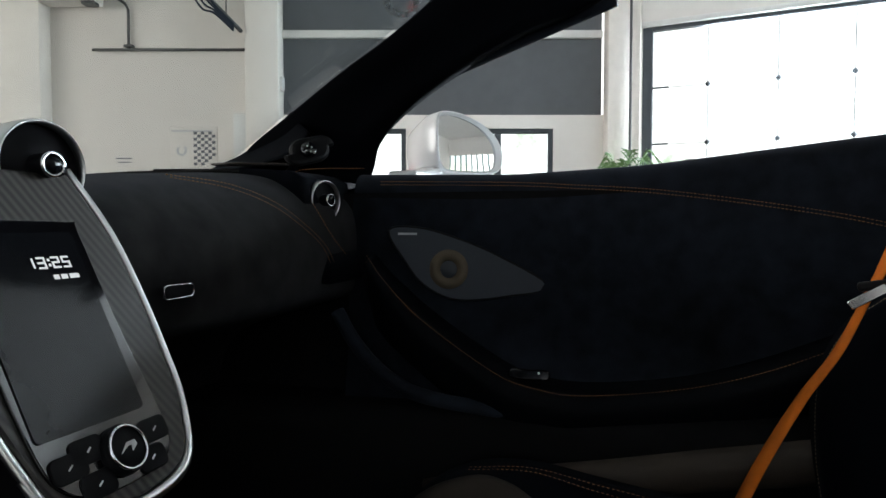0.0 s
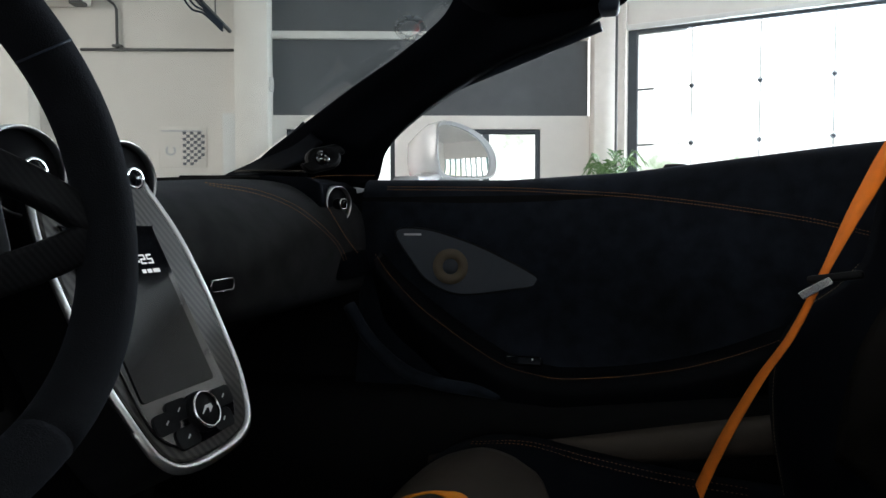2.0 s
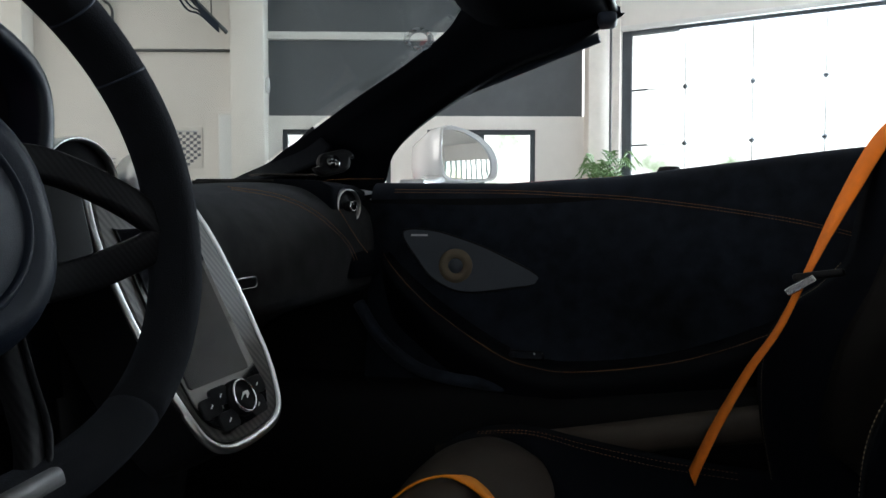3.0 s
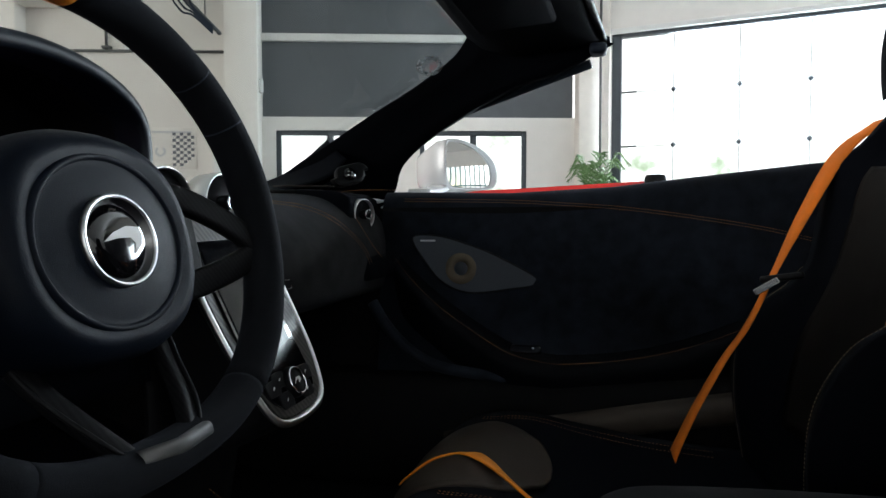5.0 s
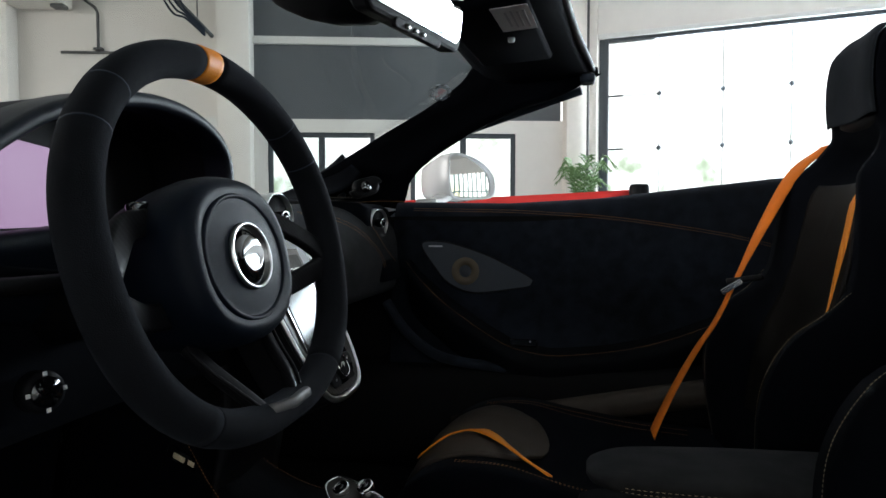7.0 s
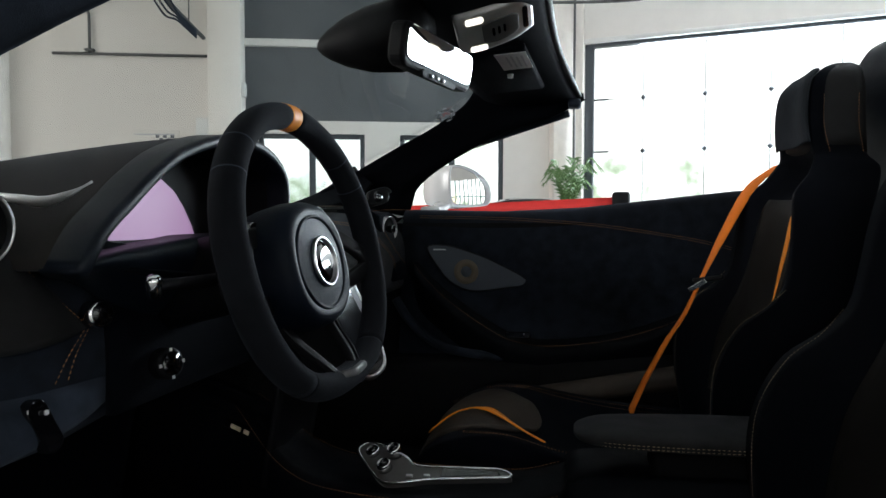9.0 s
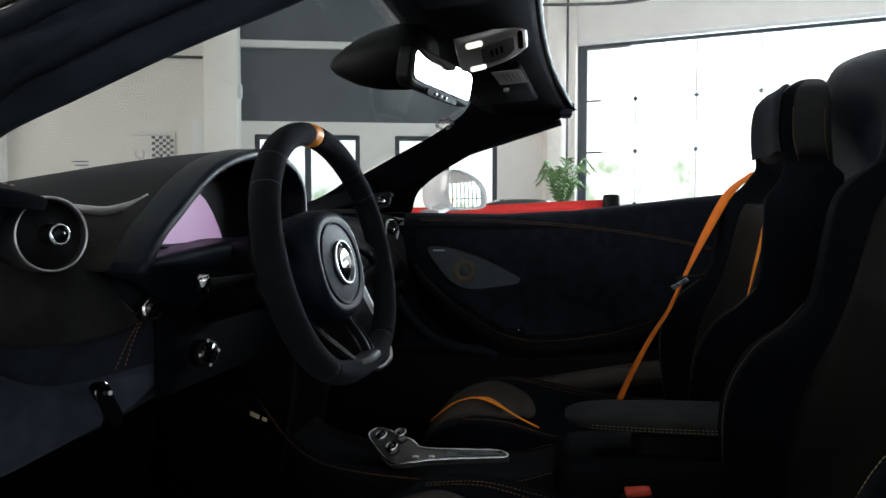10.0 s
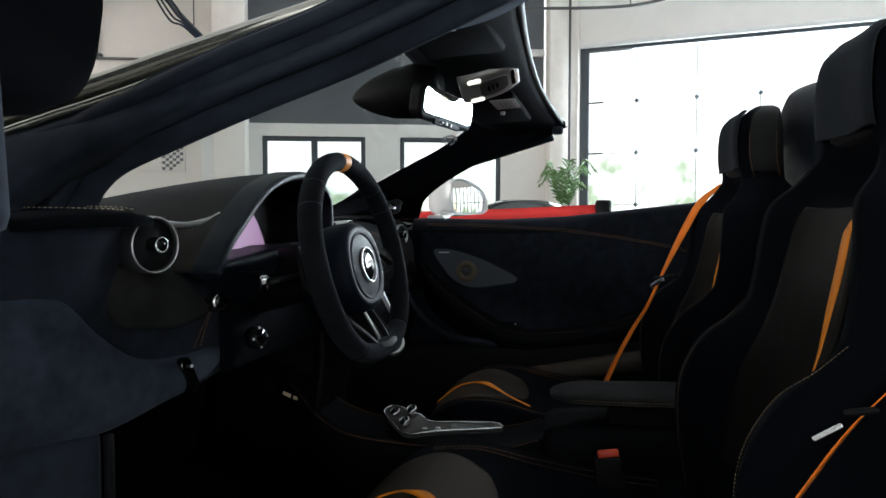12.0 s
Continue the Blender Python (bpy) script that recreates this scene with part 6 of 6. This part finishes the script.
for dz in (0.003, -0.002):
    part("stitching", stitches([(0.555, -0.110, 0.480 + dz), (0.59, -0.136, 0.482 + dz), (0.68, -0.147, 0.485 + dz), (0.80, -0.149, 0.488 + dz), (0.95, -0.149, 0.492 + dz)], pitch=0.007, r=0.0005), M["thread_seat"], tn)
part("stitching", stitches([(-0.08, -0.046, 0.477), (0.05, -0.122, 0.400), (0.18, -0.149, 0.378), (0.42, -0.146, 0.376), (0.52, -0.143, 0.400)], pitch=0.007), M["thread"], tn)
part("stitching", stitches([(-0.08, 0.046, 0.477), (0.05, 0.030, 0.400), (0.18, 0.012, 0.378), (0.42, 0.010, 0.376), (0.52, 0.004, 0.400)], pitch=0.007), M["thread"], tn)
part("model_plate", box(None, (0.062, 0.004, 0.022), 0.002, pose(-0.070, -0.056, 0.440, 0, 18, -8)), M["gloss_black"], tn)
part("plate_lettering", join(box(None, (0.022, 0.002, 0.008), 0, pose(-0.074, -0.0590, 0.441, 0, 18, -8)), box(None, (0.012, 0.002, 0.008), 0, pose(-0.052, -0.0600, 0.434, 0, 18, -8))), M["thread_pale"], tn)

gs = sub("gear_selector", "chrome-edged gear selector panel with round buttons")
GMx = axes((0.236, -0.060, 0.394), (-0.14, -0.42, 0.90), (1, -0.16, 0.06))
paddle = cr([(-0.080, 0.017, 0), (-0.077, 0.034, 0), (-0.060, 0.040, 0), (-0.016, 0.025, 0), (0.020, 0.009, 0), (0.045, -0.008, 0), (0.115, -0.007, 0), (0.192, -0.005, 0), (0.212, -0.018, 0), (0.170, -0.024, 0), (0.087, -0.034, 0), (0.048, -0.042, 0), (0.008, -0.050, 0), (-0.014, -0.044, 0), (-0.052, -0.012, 0)], 4, True)
part("selector_plate", extrude([(p.x, p.y) for p in paddle], 0.012, GMx, 0.003), M["selector"], gs, "satin dark grey selector plate")
part("plate_rim", sweep([GMx @ Vector((p.x, p.y, 0.012)) for p in paddle], circle(0.0024, 8), True, (0, 0, 1)), M["chrome"], gs, "chrome rim")
for x, y, h in ((-0.049, 0.015, 0.0), (-0.004, 0.013, 0.010), (-0.011, -0.020, 0.006)):
    m_ = GMx @ Matrix.Translation((x, y, 0.012)) @ Matrix.Diagonal((0.92, 0.92, 1, 1))
    part("drive_button", lathe([(0.014, 0.0), (0.0135, 0.008 + h), (0.011, 0.010 + h), (0.010, 0.008 + h), (0.0, 0.006 + h)], m_, 24), M["chrome"], gs, "chrome drive mode button")
    part("button_cap", lathe([(0.0, 0.0075 + h), (0.0095, 0.0082 + h), (0.0, 0.0105 + h)], m_, 20), M["gloss_black"], gs)
for x, y in ((0.040, -0.033), (0.071, -0.030)):
    part("toggle", box(None, (0.012, 0.005, 0.004), 0.0012, GMx @ Matrix.Translation((x, y, 0.014))), M["silver"], gs)
part("handle_inlay", extrude([(0.095, -0.012), (0.188, -0.009), (0.196, -0.017), (0.170, -0.020), (0.095, -0.029)], 0.002, GMx @ Matrix.Translation((0, 0, 0.0115))), M["gloss_black"], gs)

# ---- rear deck, humps, open driver's door, outer body ----
rd = sub("rear_deck", "black rear deck with two headrest humps")
for sy in (-1, 1):
    rings = []
    for x, hw, z in ((1.10, 0.17, 1.05), (1.12, 0.195, 1.15), (1.15, 0.20, 1.19), (1.22, 0.195, 1.205), (1.40, 0.19, 1.19), (1.75, 0.15, 1.10), (2.1, 0.08, 1.0)):
        rings.append([Vector((x + (0.04 * abs(a) if x < 1.2 else 0), sy * 0.37 + hw * a, z - (1 - b_) * 0.14)) for a, b_ in [(math.cos(math.pi - math.pi * k / 12), math.sin(math.pi * k / 12) ** 0.55) for k in range(13)]] + [Vector((x, sy * 0.37 + hw, 0.85)), Vector((x, sy * 0.37 - hw, 0.85))])
    R_ = [cr([r[j] for r in rings], 4) for j in range(len(rings[0]))]
    part("hump", loft([[R_[j][i] for j in range(len(R_))] for i in range(len(R_[0]))]), M["lip"], rd, "blue-black smooth headrest hump")
part("bulkhead", patch([[(1.16, y, 0.60), (1.18, y, 0.85), (1.20, y, z_), (1.5, y, z_), (2.1, y, 0.92)] for y, z_ in ((-0.80, 0.90), (-0.6, 0.96), (0, 0.99), (0.6, 0.96), (0.80, 0.90))], 5, 5), M["leather"], rd, thick=0.02)

od = sub("driver_door", "raised dark suede-lined driver's door, swung open")
part("door_end", loft([[Vector((x, -1.022 + 0.112 * a * k, 1.128 + 0.185 * b_ * k)) for a, b_ in rounded(2.0, 2.0, 0.55, 8)] for x, k in ((-0.25, 0.96), (0.02, 1.0), (0.11, 1.0), (0.145, 0.95), (0.16, 0.82))]), M["suede"], od, "dark suede-covered end of the raised door")
# edge borrows the daylit suede so that it reads as lit blue
part("door_edge", box(None, (0.235, 0.034, 0.13), 0.014, pose(0.146, -1.150, 0.898, 0, -3, 0)), M["knee"], od, "suede door edge coloured as lit blue-grey")
part("hinge_arm", tube([(-0.80, -0.86, 0.70), (-0.78, -1.0, 0.85), (-0.70, -1.13, 1.08)], 0.025, 8, 5), M["rubber"], od)
part("door_skin", patch([[(-0.9, -1.12, 1.0), (-0.5, -1.14, 1.1), (-0.05, -1.12, 1.25), (0.1, -1.08, 1.45)], [(-1.1, -1.2, 1.3), (-0.6, -1.22, 1.45), (-0.1, -1.2, 1.6), (0.05, -1.15, 1.75)], [(-1.0, -1.22, 1.7), (-0.6, -1.22, 1.8), (-0.2, -1.2, 1.9), (0.0, -1.15, 1.95)]], 5, 5), M["white_paint"], od, thick=0.05)

ob_ = sub("outer_body", "white painted bodywork")


def clip(secs):
    R = []
    for x, hw, z0, z1, zc in secs:
        pts = [(-0.9, z0), (-1.0, z0 + 0.1), (-1.0, z1 - 0.12), (-0.9, z1), (-0.62, zc + 0.02), (-0.3, zc), (0, zc), (0.3, zc), (0.62, zc + 0.02), (0.9, z1), (1.0, z1 - 0.12), (1.0, z0 + 0.1), (0.9, z0)]
        R.append([Vector((x, hw * a, z)) for a, z in pts])
    C = [cr([r[j] for r in R], 5) for j in range(len(R[0]))]
    return loft([[C[j][i] for j in range(len(C))] for i in range(len(C[0]))])


part("front_clip", clip(((-2.30, 0.70, 0.25, 0.42, 0.42), (-2.15, 0.84, 0.16, 0.52, 0.50), (-1.75, 0.93, 0.14, 0.66, 0.60), (-1.40, 0.95, 0.14, 0.76, 0.68), (-1.10, 0.94, 0.14, 0.77, 0.735), (-0.92, 0.92, 0.14, 0.76, 0.75))), M["white_paint"], ob_, "white front bodywork")
part("rear_clip", clip(((1.36, 0.95, 0.16, 0.86, 0.84), (1.6, 0.97, 0.16, 0.90, 0.86), (2.0, 0.95, 0.18, 0.88, 0.84), (2.25, 0.88, 0.22, 0.82, 0.80), (2.36, 0.78, 0.30, 0.74, 0.74))), M["white_paint"], ob_, "white rear bodywork")
for s in (-1, 1):
    part("headlight", extrude(leaf_outline(1.1), 0.012, axes((-1.98, s * 0.70, 0.585), (-0.45, s * 0.15, 0.88), (0.8, s * 0.5, 0.3)), 0.003), M["tint"], ob_, "dark swept headlight lens")
    part("tail_light", box(None, (0.02, 0.30, 0.03), 0.006, pose(2.352, s * 0.55, 0.70)), M["red"], ob_, "slim red tail light")
for s in (-1, 1):
    part("side_skirt", sweep(cr([(-0.95, s * 0.84, 0.22), (0.2, s * 0.86, 0.20), (1.3, s * 0.88, 0.24)], 6), rounded(0.18, 0.16, 0.04)), M["white_paint"], ob_)
    # glossy outer strip along the pillar
    if s < 0:
        CR = [(-0.45, 0.80, 0.86), (-0.22, 0.765, 0.948), (-0.07, 0.738, 1.000), (0.0, 0.728, 1.021), (0.063, 0.722, 1.040), (0.13, 0.715, 1.061), (0.25, 0.698, 1.098), (0.36, 0.675, 1.135), (0.50, 0.645, 1.178)]
        part("cant_rail", sweep(cr([(x, s * (y), z) for x, y, z in CR], 8), [(a * 0.034, b_ * 0.016) for a, b_ in circle(1, 16)], False), M["dark_paint"], ob_, "dark bronze gloss pillar outer skin")
        part("cant_trim", sweep(cr([(x + 0.006, s * (y + 0.030), z - 0.024) for x, y, z in CR], 8), [(a * 0.007, b_ * 0.006) for a, b_ in circle(1, 10)], False), M["dark_paint"], ob_, "thin bronze gloss trim")
        part("inner_seal", tube([(x + 0.01, s * (y + 0.030), z - 0.044) for x, y, z in CR], 0.011, 10, 8), M["rubber"], ob_)
    if s > 0:
        part("door_seal", tube([(-0.24, s * 0.85, 0.80), (-0.14, s * 0.84, 0.90), (0.0, s * 0.81, 0.972), (0.19, s * 0.762, 1.034), (0.35, s * 0.715, 1.076), (0.52, s * 0.67, 1.12)], 0.010, 10, 8), M["rubber"], ob_, "black rubber door seal")
for x in (-1.42, 1.42):
    for s in (-1, 1):
        wh = sub("wheel", "black alloy wheel with low tyre")
        wm = axes((x, s * 0.875, 0.335), (0, s, 0))
        part("tyre", lathe([(0.24, -0.12), (0.32, -0.12), (0.335, -0.09), (0.335, 0.09), (0.32, 0.12), (0.25, 0.12)], wm, 36), M["rubber"], wh)
        part("rim", lathe([(0.245, 0.11), (0.235, 0.09), (0.08, 0.07), (0.05, 0.085), (0.0, 0.09)], wm, 30), M["plastic"], wh)
        for k in range(5):
            part("rim_spoke", box(None, (0.19, 0.035, 0.02), 0.006, wm @ Matrix.Rotation(k * 1.2566, 4, "Z") @ Matrix.Translation((0.14, 0, 0.095))), M["silver"], wh)
